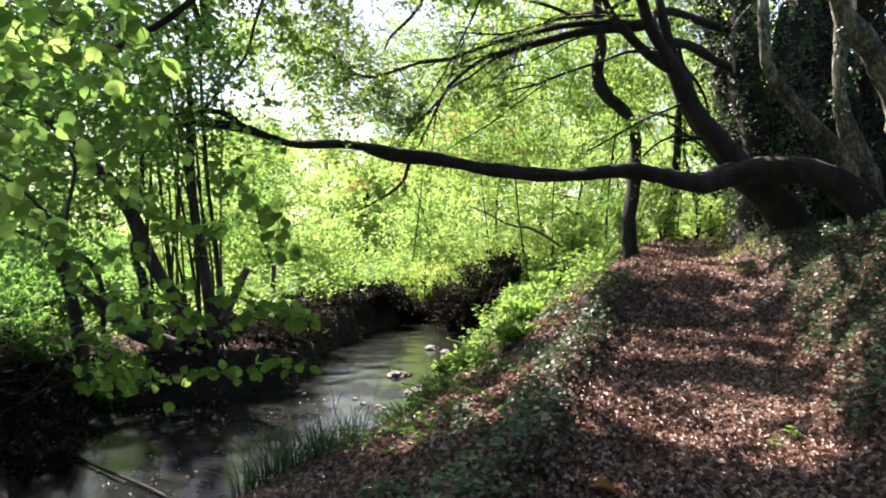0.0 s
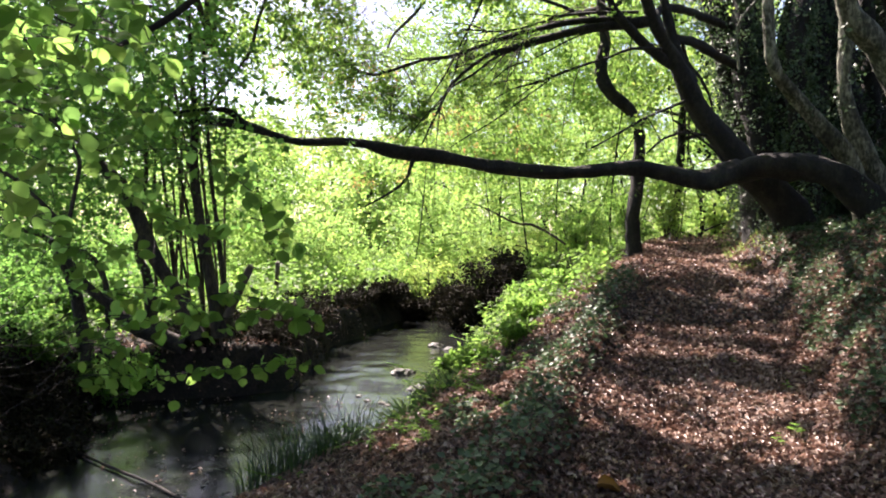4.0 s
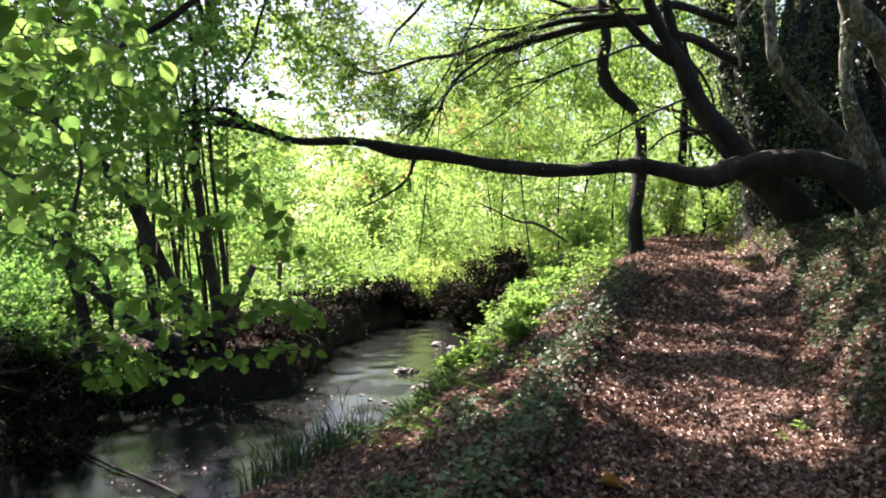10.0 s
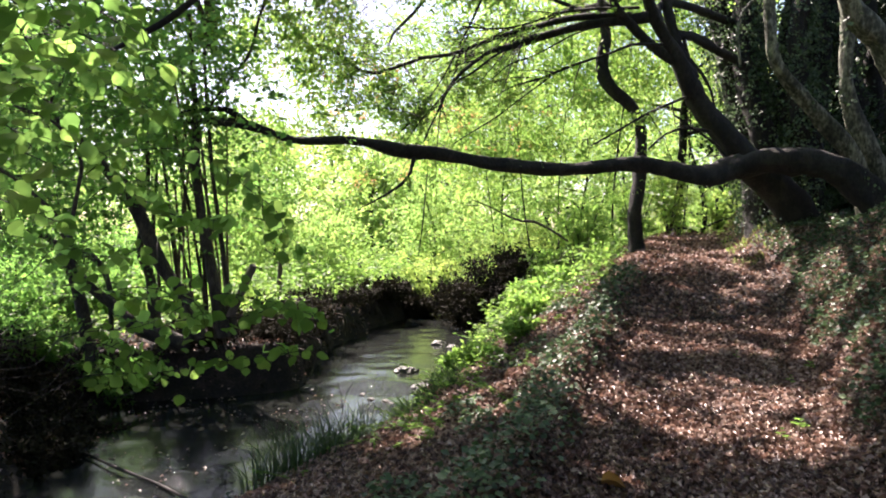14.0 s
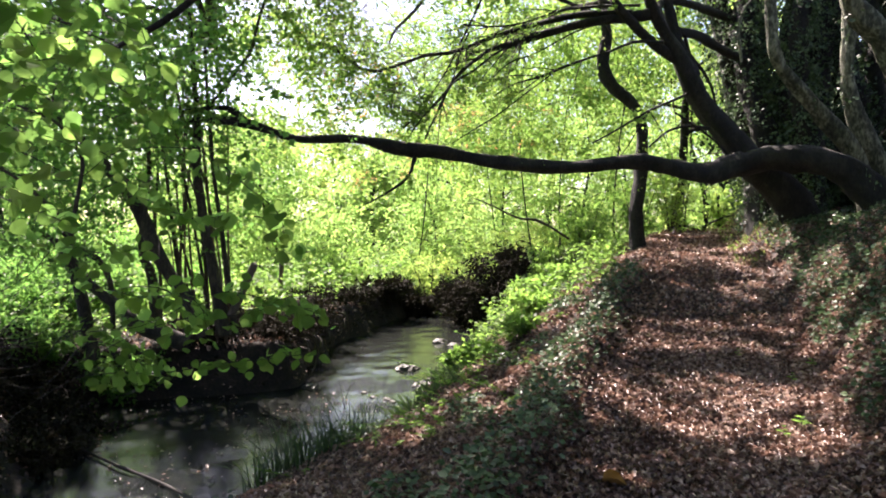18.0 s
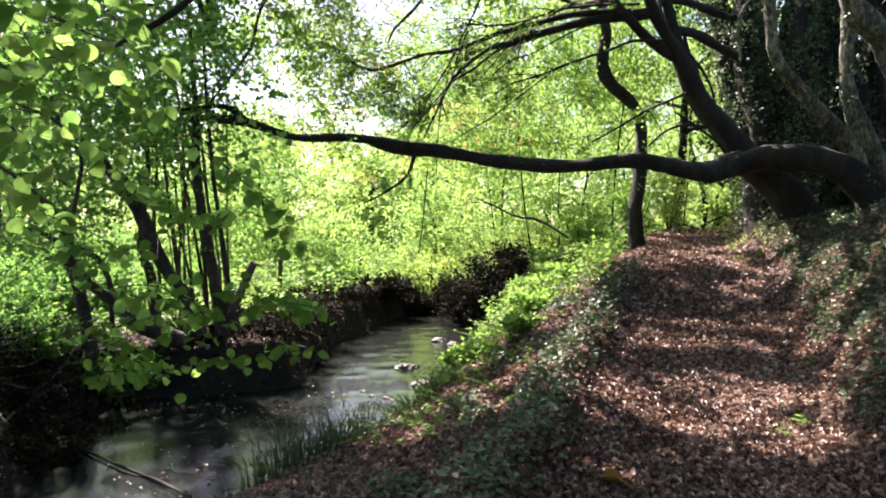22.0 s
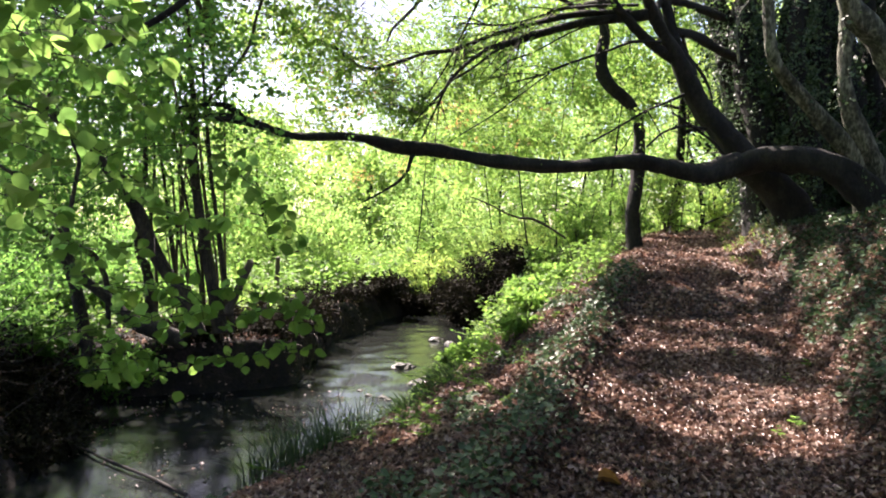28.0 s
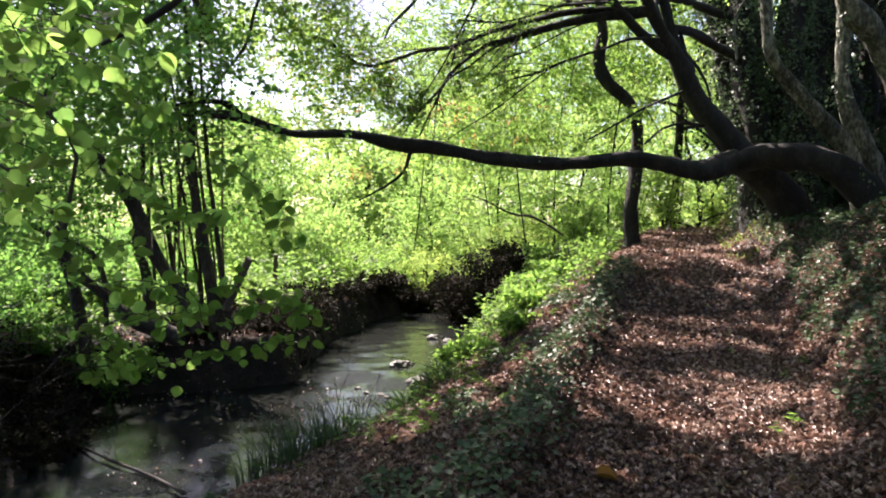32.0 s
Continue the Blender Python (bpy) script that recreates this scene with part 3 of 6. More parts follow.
level = stem("limb", beech, [(6.10, 9.25, 1.45, 0.210), (5.81, 9.30, 1.93, 0.196), (5.55, 9.40, 2.28, 0.191), (5.22, 9.50, 2.50, 0.193), (4.91, 9.70, 2.60, 0.189), (4.61, 9.90, 2.58, 0.169), (4.37, 10.00, 2.49, 0.154), (4.20, 10.03, 2.49, 0.155), (3.81, 9.97, 2.40, 0.146), (3.35, 9.92, 2.45, 0.121), (2.75, 9.80, 2.56, 0.108), (2.09, 9.69, 2.47, 0.098), (1.37, 9.63, 2.48, 0.094), (0.67, 9.58, 2.56, 0.090), (0.12, 9.52, 2.63, 0.089), (-0.49, 9.46, 2.70, 0.092), (-0.80, 9.46, 2.76, 0.088), (-1.02, 9.40, 2.81, 0.053), (-1.39, 9.35, 2.85, 0.061), (-2.00, 9.35, 2.84, 0.049), (-2.36, 9.29, 2.95, 0.053), (-2.65, 9.23, 3.04, 0.060), (-2.98, 9.12, 3.06, 0.052), (-3.39, 9.12, 3.06, 0.030)], BARK, "long level mossy limb, coloured dark for shade", 16, 0.09, 1)
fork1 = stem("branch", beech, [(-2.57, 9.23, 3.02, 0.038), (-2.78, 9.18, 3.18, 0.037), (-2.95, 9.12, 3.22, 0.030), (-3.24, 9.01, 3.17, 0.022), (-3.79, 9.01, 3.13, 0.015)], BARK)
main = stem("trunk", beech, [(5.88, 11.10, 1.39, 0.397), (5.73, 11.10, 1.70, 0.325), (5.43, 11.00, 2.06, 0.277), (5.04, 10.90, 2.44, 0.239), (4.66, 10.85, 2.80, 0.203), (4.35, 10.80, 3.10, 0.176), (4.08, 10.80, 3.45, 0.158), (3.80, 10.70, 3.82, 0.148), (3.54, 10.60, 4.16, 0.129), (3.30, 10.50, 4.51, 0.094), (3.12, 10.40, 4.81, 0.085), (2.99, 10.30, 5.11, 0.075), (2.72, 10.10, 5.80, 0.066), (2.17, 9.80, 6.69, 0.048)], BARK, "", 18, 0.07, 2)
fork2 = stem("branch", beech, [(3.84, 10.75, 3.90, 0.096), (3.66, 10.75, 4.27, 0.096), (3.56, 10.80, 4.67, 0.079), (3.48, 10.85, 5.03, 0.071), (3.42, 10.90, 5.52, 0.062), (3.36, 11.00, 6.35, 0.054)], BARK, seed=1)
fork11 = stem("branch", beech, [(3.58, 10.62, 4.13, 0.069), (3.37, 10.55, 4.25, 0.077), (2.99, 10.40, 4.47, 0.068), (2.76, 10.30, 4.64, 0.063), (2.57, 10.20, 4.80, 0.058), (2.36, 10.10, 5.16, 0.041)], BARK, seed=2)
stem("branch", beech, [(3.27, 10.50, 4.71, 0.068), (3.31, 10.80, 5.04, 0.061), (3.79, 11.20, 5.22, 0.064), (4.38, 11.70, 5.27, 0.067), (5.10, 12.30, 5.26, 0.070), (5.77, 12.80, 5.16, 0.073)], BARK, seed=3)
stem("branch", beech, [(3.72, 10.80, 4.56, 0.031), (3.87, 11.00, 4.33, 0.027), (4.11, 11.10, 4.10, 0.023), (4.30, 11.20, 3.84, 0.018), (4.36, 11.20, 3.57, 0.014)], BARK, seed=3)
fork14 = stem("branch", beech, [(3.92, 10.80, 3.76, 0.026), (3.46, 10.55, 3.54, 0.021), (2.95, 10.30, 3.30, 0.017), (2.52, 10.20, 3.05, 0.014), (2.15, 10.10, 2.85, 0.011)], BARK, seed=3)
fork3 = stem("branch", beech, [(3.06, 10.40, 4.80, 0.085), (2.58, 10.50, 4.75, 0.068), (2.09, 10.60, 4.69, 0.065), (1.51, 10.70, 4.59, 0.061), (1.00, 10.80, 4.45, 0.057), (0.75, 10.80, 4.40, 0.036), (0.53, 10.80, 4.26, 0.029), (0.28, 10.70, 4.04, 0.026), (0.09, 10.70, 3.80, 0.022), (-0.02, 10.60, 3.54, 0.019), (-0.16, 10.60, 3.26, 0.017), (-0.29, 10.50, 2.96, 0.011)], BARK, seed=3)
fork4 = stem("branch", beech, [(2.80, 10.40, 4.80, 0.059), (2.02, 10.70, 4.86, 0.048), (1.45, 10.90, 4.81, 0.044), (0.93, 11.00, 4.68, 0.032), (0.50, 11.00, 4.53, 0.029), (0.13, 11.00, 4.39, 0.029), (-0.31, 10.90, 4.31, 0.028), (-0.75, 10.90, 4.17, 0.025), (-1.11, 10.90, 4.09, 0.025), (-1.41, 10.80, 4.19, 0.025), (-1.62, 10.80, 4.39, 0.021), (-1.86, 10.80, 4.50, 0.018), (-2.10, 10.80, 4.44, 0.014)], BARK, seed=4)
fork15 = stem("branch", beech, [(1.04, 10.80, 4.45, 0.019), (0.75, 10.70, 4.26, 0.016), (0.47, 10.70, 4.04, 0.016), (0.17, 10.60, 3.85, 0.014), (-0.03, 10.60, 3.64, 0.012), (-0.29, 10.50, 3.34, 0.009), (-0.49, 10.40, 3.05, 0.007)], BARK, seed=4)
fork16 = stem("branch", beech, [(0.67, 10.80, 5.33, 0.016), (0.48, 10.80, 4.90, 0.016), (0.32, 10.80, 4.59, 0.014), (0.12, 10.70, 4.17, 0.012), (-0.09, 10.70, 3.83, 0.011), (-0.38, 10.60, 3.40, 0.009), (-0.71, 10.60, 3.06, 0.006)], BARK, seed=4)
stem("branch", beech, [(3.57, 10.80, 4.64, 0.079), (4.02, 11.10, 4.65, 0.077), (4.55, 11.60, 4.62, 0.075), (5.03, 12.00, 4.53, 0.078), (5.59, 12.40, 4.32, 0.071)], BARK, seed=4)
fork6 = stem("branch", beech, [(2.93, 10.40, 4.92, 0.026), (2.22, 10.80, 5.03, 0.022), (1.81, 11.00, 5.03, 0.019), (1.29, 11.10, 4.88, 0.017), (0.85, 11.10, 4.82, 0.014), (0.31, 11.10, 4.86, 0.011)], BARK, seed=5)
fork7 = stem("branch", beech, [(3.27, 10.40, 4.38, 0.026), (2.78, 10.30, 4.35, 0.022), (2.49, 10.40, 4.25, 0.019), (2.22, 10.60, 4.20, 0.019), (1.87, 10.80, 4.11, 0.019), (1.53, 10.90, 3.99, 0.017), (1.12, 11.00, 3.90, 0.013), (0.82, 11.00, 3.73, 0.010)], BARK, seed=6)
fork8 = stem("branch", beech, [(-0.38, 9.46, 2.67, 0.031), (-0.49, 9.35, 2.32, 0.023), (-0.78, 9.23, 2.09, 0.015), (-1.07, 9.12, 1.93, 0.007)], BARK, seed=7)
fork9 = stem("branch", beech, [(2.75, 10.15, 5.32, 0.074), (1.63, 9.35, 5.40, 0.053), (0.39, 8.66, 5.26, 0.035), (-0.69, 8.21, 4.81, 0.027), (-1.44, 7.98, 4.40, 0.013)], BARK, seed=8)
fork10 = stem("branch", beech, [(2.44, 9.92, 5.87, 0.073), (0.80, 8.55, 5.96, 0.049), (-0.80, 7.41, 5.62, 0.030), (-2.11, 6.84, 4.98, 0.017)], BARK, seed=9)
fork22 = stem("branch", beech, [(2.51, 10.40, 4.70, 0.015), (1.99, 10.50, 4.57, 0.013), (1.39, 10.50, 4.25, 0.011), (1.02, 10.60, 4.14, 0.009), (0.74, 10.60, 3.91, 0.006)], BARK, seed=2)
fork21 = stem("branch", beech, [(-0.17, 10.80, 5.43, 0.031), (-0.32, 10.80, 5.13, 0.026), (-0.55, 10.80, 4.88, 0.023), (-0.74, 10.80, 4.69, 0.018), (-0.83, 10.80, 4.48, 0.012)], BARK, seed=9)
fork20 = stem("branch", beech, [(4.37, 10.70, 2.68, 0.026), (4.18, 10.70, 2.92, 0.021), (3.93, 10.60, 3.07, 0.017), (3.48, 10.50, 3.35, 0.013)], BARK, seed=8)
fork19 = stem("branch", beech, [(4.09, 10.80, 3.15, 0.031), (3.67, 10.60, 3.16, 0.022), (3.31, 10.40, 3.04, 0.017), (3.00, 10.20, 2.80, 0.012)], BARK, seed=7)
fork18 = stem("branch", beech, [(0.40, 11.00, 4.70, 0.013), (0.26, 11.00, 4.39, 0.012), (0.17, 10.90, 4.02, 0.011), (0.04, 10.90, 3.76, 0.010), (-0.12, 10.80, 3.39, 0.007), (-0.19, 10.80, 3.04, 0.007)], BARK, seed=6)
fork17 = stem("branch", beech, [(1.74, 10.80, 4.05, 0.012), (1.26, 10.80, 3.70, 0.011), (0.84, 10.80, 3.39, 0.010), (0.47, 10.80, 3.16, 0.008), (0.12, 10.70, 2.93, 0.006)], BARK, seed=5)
for p, lo, n, ln in ((fork3, 0.35, 18, 1.0), (fork4, 0.3, 42, 1.0), (fork6, 0.3, 18, 1.0), (fork7, 0.55, 8, 0.9), (fork8, 0.2, 4, 0.4), (fork9, 0.4, 4, 0.8), (fork10, 0.5, 4, 0.8), (main, 0.85, 4, 0.8), (fork1, 0.5, 2, 0.3), (fork2, 0.7, 3, 0.6), (fork11, 0.7, 3, 0.6), (fork16, 0.1, 14, 0.8), (fork14, 0.3, 10, 0.7), (fork15, 0.3, 6, 0.6), (fork17, 0.1, 4, 0.6), (fork18, 0.2, 6, 0.6), (fork19, 0.3, 8, 0.6), (fork20, 0.4, 5, 0.5), (fork21, 0.1, 10, 0.7), (fork22, 0.5, 5, 0.6)):
    o, d, r = along(p, lo, 1, n, max(2, n // 9))
    way = d * 0.5 + rng.standard_normal((n, 3)) * np.array([0.8, 0.9, 0.3])
    sprays(crown_b, twig_b, o, way, ln * rng.uniform(0.4, 1.2, n), 11, 9, 0.065, 0.3, 0.5, keep=0.8)
for p, n in ((fork3, 12), (fork4, 16), (fork6, 12), (fork7, 4), (main, 6), (fork14, 3), (fork11, 2)):
    o, d, r = along(p, 0.25, 0.95, n)
    way = unit(d * 0.7 + rng.standard_normal((n, 3)) * np.array([0.6, 0.6, 0.25]))
    ln = rng.uniform(0.6, 1.7, n)[:, None, None]
    u = np.linspace(0, 1, 7)[None, :, None]
    line = o[:, None] + ln * (way[:, None] * u - np.array([0, 0, 0.35]) * u ** 2) + 0.03 * ln * rng.standard_normal((n, 7, 3)) * u
    twig_b.tubes(line, 0.012 * (1.05 - np.linspace(0, 1, 7))[None] * np.ones((n, 1)), 5)
    k = 4
    so = line[:, [2, 3, 5, 6]].reshape(-1, 3)
    sprays(crown_b, twig_b, so, np.repeat(way, k, 0) + 0.7 * rng.standard_normal((n * k, 3)) * np.array([1, 1, 0.4]), rng.uniform(0.25, 0.6, n * k), 7, 6, 0.06, 0.3, 0.5, keep=0.7)
# further layers of the crown behind
HIGH_LAYERS = (((-1.73, 11, 5.02), (0.5, 0.5, 0.2), 17), ((-0.93, 11, 5.06), (0.5, 0.5, 0.2), 17), ((-0.14, 11.5, 5.26), (0.5, 0.5, 0.2), 17), ((0.69, 11.5, 5.28), (0.5, 0.5, 0.2), 14), ((-1.41, 12, 4.9), (0.5, 0.5, 0.2), 13), ((-0.63, 12, 4.9), (0.5, 0.5, 0.2), 13), ((-2.19, 12, 4.23), (0.5, 0.5, 0.25), 6), ((-1.71, 12, 3.89), (0.5, 0.5, 0.25), 7), ((-2.98, 11, 4.72), (0.5, 0.5, 0.25), 7), ((-3.43, 11, 4.11), (0.5, 0.5, 0.25), 6), ((-2.57, 12, 5), (0.5, 0.5, 0.25), 6), ((-3.22, 13, 3.93), (0.5, 0.5, 0.25), 5))
LOW_LAYERS = (((-1.16, 10, 4.47), (0.9, 0.8, 0.5), 14), ((-1.92, 9, 4.51), (0.9, 0.8, 0.3), 34), ((-1.79, 12, 4.17), (0.5, 0.8, 0.4), 8), ((-2.18, 11.5, 3.32), (0.7, 0.5, 0.3), 24), ((-1.46, 11, 4.31), (0.5, 0.5, 0.3), 16), ((-0.75, 11, 3.78), (0.6, 0.5, 0.35), 30), ((-1.81, 10, 4.67), (0.5, 0.5, 0.25), 22), ((-2.33, 9.5, 4.67), (0.4, 0.5, 0.2), 16), ((-0.6, 11.5, 3.23), (0.5, 0.5, 0.3), 16), ((-1.14, 10.5, 4.99), (0.5, 0.5, 0.25), 30), ((-1.19, 11, 4.14), (0.5, 0.4, 0.3), 10), ((-1.46, 12.5, 2.87), (0.5, 0.5, 0.3), 9))
for centre, size, n in HIGH_LAYERS + LOW_LAYERS:
    o = np.array(centre) + rng.standard_normal((n, 3)) * np.array(size) * 0.7
    sprays(crown_b, twig_b, o, rng.standard_normal((n, 3)) * np.array([1, 1, 0.3]), rng.uniform(0.7, 1.5, n), 10, 9, 0.075, 0.3, 0.5, keep=0.9)


autumn = Shape()
for centre, size, n in (((-1.82, 12.20, 4.22), (0.7, 0.6, 0.35), 12), ((1.12, 17.00, 4.08), (0.9, 0.8, 0.5), 14), ((-1.56, 20.50, 3.51), (0.9, 0.8, 0.4), 5)):
    o = np.array(centre) + rng.standard_normal((n, 3)) * np.array(size) * 0.7
    sprays(autumn, twig_b, o, rng.standard_normal((n, 3)) * np.array([1, 1, 0.3]), rng.uniform(0.5, 1.1, n), 9, 8, 0.07, 0.3, 0.5, keep=0.75)
autumn.make("autumn_spray", RUSSET, beech, "sprays of leaves turning russet")["kind"] = "stuff"


def shade_roof(shape, centre, size, n, leaf, ln=1.3, wood=None, root=None):
    """High, close foliage added to cast shade, mostly unseen, on a branch from root."""
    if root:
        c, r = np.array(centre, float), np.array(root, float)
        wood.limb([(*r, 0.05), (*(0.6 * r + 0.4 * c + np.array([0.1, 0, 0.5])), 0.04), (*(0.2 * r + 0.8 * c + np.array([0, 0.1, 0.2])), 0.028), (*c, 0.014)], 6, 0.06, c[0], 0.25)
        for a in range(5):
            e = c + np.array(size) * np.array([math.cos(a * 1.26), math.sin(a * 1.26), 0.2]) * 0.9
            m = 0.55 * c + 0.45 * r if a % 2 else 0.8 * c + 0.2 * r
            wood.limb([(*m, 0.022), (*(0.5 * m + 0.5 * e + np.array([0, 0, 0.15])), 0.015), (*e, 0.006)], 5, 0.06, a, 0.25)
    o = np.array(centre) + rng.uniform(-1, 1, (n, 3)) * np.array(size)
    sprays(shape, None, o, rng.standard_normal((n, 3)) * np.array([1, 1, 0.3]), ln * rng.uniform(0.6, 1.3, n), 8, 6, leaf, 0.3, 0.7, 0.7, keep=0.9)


# layers above the view, put where their shadows are wanted
shade_roof(crown_b, (7.0, 14.5, 9.0), (2.8, 2.6, 0.8), 160, 0.16, wood=twig_b, root=(2.62, 9.9, 6.2))
shade_roof(crown_b, (1.9, 15.6, 6.8), (1.0, 0.8, 0.2), 110, 0.1, 0.6, wood=twig_b, root=(2.62, 9.9, 6.2))
shade_roof(crown_b, (-0.7, 11.9, 6.6), (1.1, 0.3, 0.15), 60, 0.12, 0.5, wood=twig_b, root=(2.62, 9.9, 6.2))
shade_roof(crown_b, (0.45, 14.1, 6.8), (0.9, 0.7, 0.2), 105, 0.11, 0.6, wood=twig_b, root=(2.62, 9.9, 6.2))
shade_roof(crown_b, (1.3, 11.3, 6.4), (0.9, 0.6, 0.15), 26, 0.1, 0.5, wood=twig_b, root=(2.62, 9.9, 6.2))
shade_roof(crown_b, (-1.9, 8.5, 5.9), (0.75, 0.35, 0.15), 60, 0.12, 0.6, wood=twig_b, root=(2.62, 9.9, 6.2))
shade_roof(crown_b, (0.1, 9.2, 6.1), (0.9, 0.5, 0.15), 54, 0.12, 0.5, wood=twig_b, root=(2.62, 9.9, 6.2))
o, d, r = along(level, 0.35, 0.85, 22)
sprays(crown_b, None, o + np.array([0, 0, 1]) * r[:, None] * 0.9, rng.standard_normal((22, 3)) + np.array([0, 0, 0.6]), rng.uniform(0.06, 0.18, 22), 4, 3, 0.045, 0.3, 0.3, 0.7)
# unseen foliage added high over the path and camera to hold off skylight
shade_roof(crown_b, (1.5, 2.2, 9.0), (5.5, 4.0, 0.8), 120, 0.27, 1.6, wood=twig_b, root=(2.0, 8.8, 7.5))
# unseen close layers over the path, each on a thin branch, added to shade it
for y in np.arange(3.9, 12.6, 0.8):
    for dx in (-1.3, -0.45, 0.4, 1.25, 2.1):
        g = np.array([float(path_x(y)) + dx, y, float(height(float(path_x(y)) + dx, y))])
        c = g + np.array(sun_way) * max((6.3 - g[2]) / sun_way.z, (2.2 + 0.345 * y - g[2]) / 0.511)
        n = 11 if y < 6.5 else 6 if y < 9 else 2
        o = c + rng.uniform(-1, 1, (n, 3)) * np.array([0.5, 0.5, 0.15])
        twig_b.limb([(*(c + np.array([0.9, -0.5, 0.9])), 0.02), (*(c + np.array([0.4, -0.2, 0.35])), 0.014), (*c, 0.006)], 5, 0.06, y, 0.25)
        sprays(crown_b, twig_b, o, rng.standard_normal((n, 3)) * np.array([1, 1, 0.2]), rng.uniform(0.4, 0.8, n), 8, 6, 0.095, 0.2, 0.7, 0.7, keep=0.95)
# ivy over the foot of the tree
ivy_b = Shape()
for p, hi, n in ((main, 0.2, 70), (level, 0.1, 40)):
    o, d, r = along(p, 0, hi, n)
    out = unit(rng.standard_normal((n, 3)) + np.array([0, -0.6, 0]))
    sprays(ivy_b, None, o + out * r[:, None], out * 0.6 - np.array([0, 0, 0.5]), rng.uniform(0.12, 0.35, n), 4, 3, 0.055, 0.4, 0.2, 0.85)
ivy_b.make("ivy", IVY, beech, "dark ivy on the trunk's foot")
swaying = []


def sway(ob, pivot, amount, phase):
    """Lets a crown turn a little about a pivot, in motions()."""
    ob.data.transform(Matrix.Translation(-Vector(pivot)))
    ob.matrix_parent_inverse = Matrix.Translation(ob.parent.location).inverted()
    ob.location = Vector(pivot)
    swaying.append((ob, amount, phase))


for ob in (crown_b.make("crown", BEECH, beech, "layered sprays of backlit yellow-green leaves"), twig_b.make("twig", TWIG, beech)):
    sway(ob, (3.0, 9.2, 4.0), 0.22, 0.4)

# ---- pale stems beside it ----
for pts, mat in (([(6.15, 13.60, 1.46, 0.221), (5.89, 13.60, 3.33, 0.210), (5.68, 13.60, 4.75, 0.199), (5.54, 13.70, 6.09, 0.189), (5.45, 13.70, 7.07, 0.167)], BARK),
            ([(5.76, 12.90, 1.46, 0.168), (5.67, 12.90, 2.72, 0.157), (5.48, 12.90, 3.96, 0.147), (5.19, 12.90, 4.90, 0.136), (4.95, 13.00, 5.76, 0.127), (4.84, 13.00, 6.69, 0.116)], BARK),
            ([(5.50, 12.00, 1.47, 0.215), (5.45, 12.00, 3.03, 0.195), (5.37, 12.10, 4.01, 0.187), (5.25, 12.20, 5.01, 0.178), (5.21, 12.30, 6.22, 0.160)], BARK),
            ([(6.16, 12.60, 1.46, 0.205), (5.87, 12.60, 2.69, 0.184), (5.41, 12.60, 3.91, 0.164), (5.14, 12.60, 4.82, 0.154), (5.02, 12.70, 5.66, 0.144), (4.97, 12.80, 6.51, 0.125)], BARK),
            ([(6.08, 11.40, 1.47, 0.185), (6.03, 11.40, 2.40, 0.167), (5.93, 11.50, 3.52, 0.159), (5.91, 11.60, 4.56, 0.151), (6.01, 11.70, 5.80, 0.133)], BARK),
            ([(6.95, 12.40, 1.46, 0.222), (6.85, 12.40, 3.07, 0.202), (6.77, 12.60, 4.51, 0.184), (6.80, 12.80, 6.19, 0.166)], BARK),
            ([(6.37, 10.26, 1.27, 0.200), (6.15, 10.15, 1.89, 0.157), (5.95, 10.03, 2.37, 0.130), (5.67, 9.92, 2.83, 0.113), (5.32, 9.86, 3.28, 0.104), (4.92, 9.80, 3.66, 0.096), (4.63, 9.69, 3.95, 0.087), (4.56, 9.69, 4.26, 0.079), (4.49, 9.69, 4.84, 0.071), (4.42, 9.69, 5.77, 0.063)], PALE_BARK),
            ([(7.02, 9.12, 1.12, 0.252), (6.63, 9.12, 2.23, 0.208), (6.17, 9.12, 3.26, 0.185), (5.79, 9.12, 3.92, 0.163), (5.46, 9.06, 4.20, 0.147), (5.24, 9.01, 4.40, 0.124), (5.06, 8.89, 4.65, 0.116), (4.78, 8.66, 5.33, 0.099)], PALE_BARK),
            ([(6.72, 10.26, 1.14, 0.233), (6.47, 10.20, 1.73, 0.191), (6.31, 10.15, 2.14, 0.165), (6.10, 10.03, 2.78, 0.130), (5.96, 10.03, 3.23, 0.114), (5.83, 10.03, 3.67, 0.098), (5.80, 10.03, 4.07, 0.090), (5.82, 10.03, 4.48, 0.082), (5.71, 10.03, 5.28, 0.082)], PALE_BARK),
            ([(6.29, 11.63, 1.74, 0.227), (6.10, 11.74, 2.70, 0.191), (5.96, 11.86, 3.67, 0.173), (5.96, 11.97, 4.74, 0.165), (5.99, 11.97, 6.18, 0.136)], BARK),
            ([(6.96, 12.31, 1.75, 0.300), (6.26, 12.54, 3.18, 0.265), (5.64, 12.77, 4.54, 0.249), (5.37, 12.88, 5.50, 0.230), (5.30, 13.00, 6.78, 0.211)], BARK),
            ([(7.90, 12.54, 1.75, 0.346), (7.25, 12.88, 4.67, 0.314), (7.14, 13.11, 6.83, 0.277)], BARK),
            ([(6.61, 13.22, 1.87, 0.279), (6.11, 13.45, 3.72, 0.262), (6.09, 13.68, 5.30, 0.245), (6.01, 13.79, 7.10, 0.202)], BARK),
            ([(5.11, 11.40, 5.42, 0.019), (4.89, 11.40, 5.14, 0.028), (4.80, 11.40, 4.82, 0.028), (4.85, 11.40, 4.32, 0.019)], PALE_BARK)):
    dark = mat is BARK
    t = thing("hornbeam_tree", pts[0][:3], "stem with bark coloured dark for shade, wrapped in ivy" if dark else "pale grey smooth-barked stem on the bank", "tree", "stems on the bank")
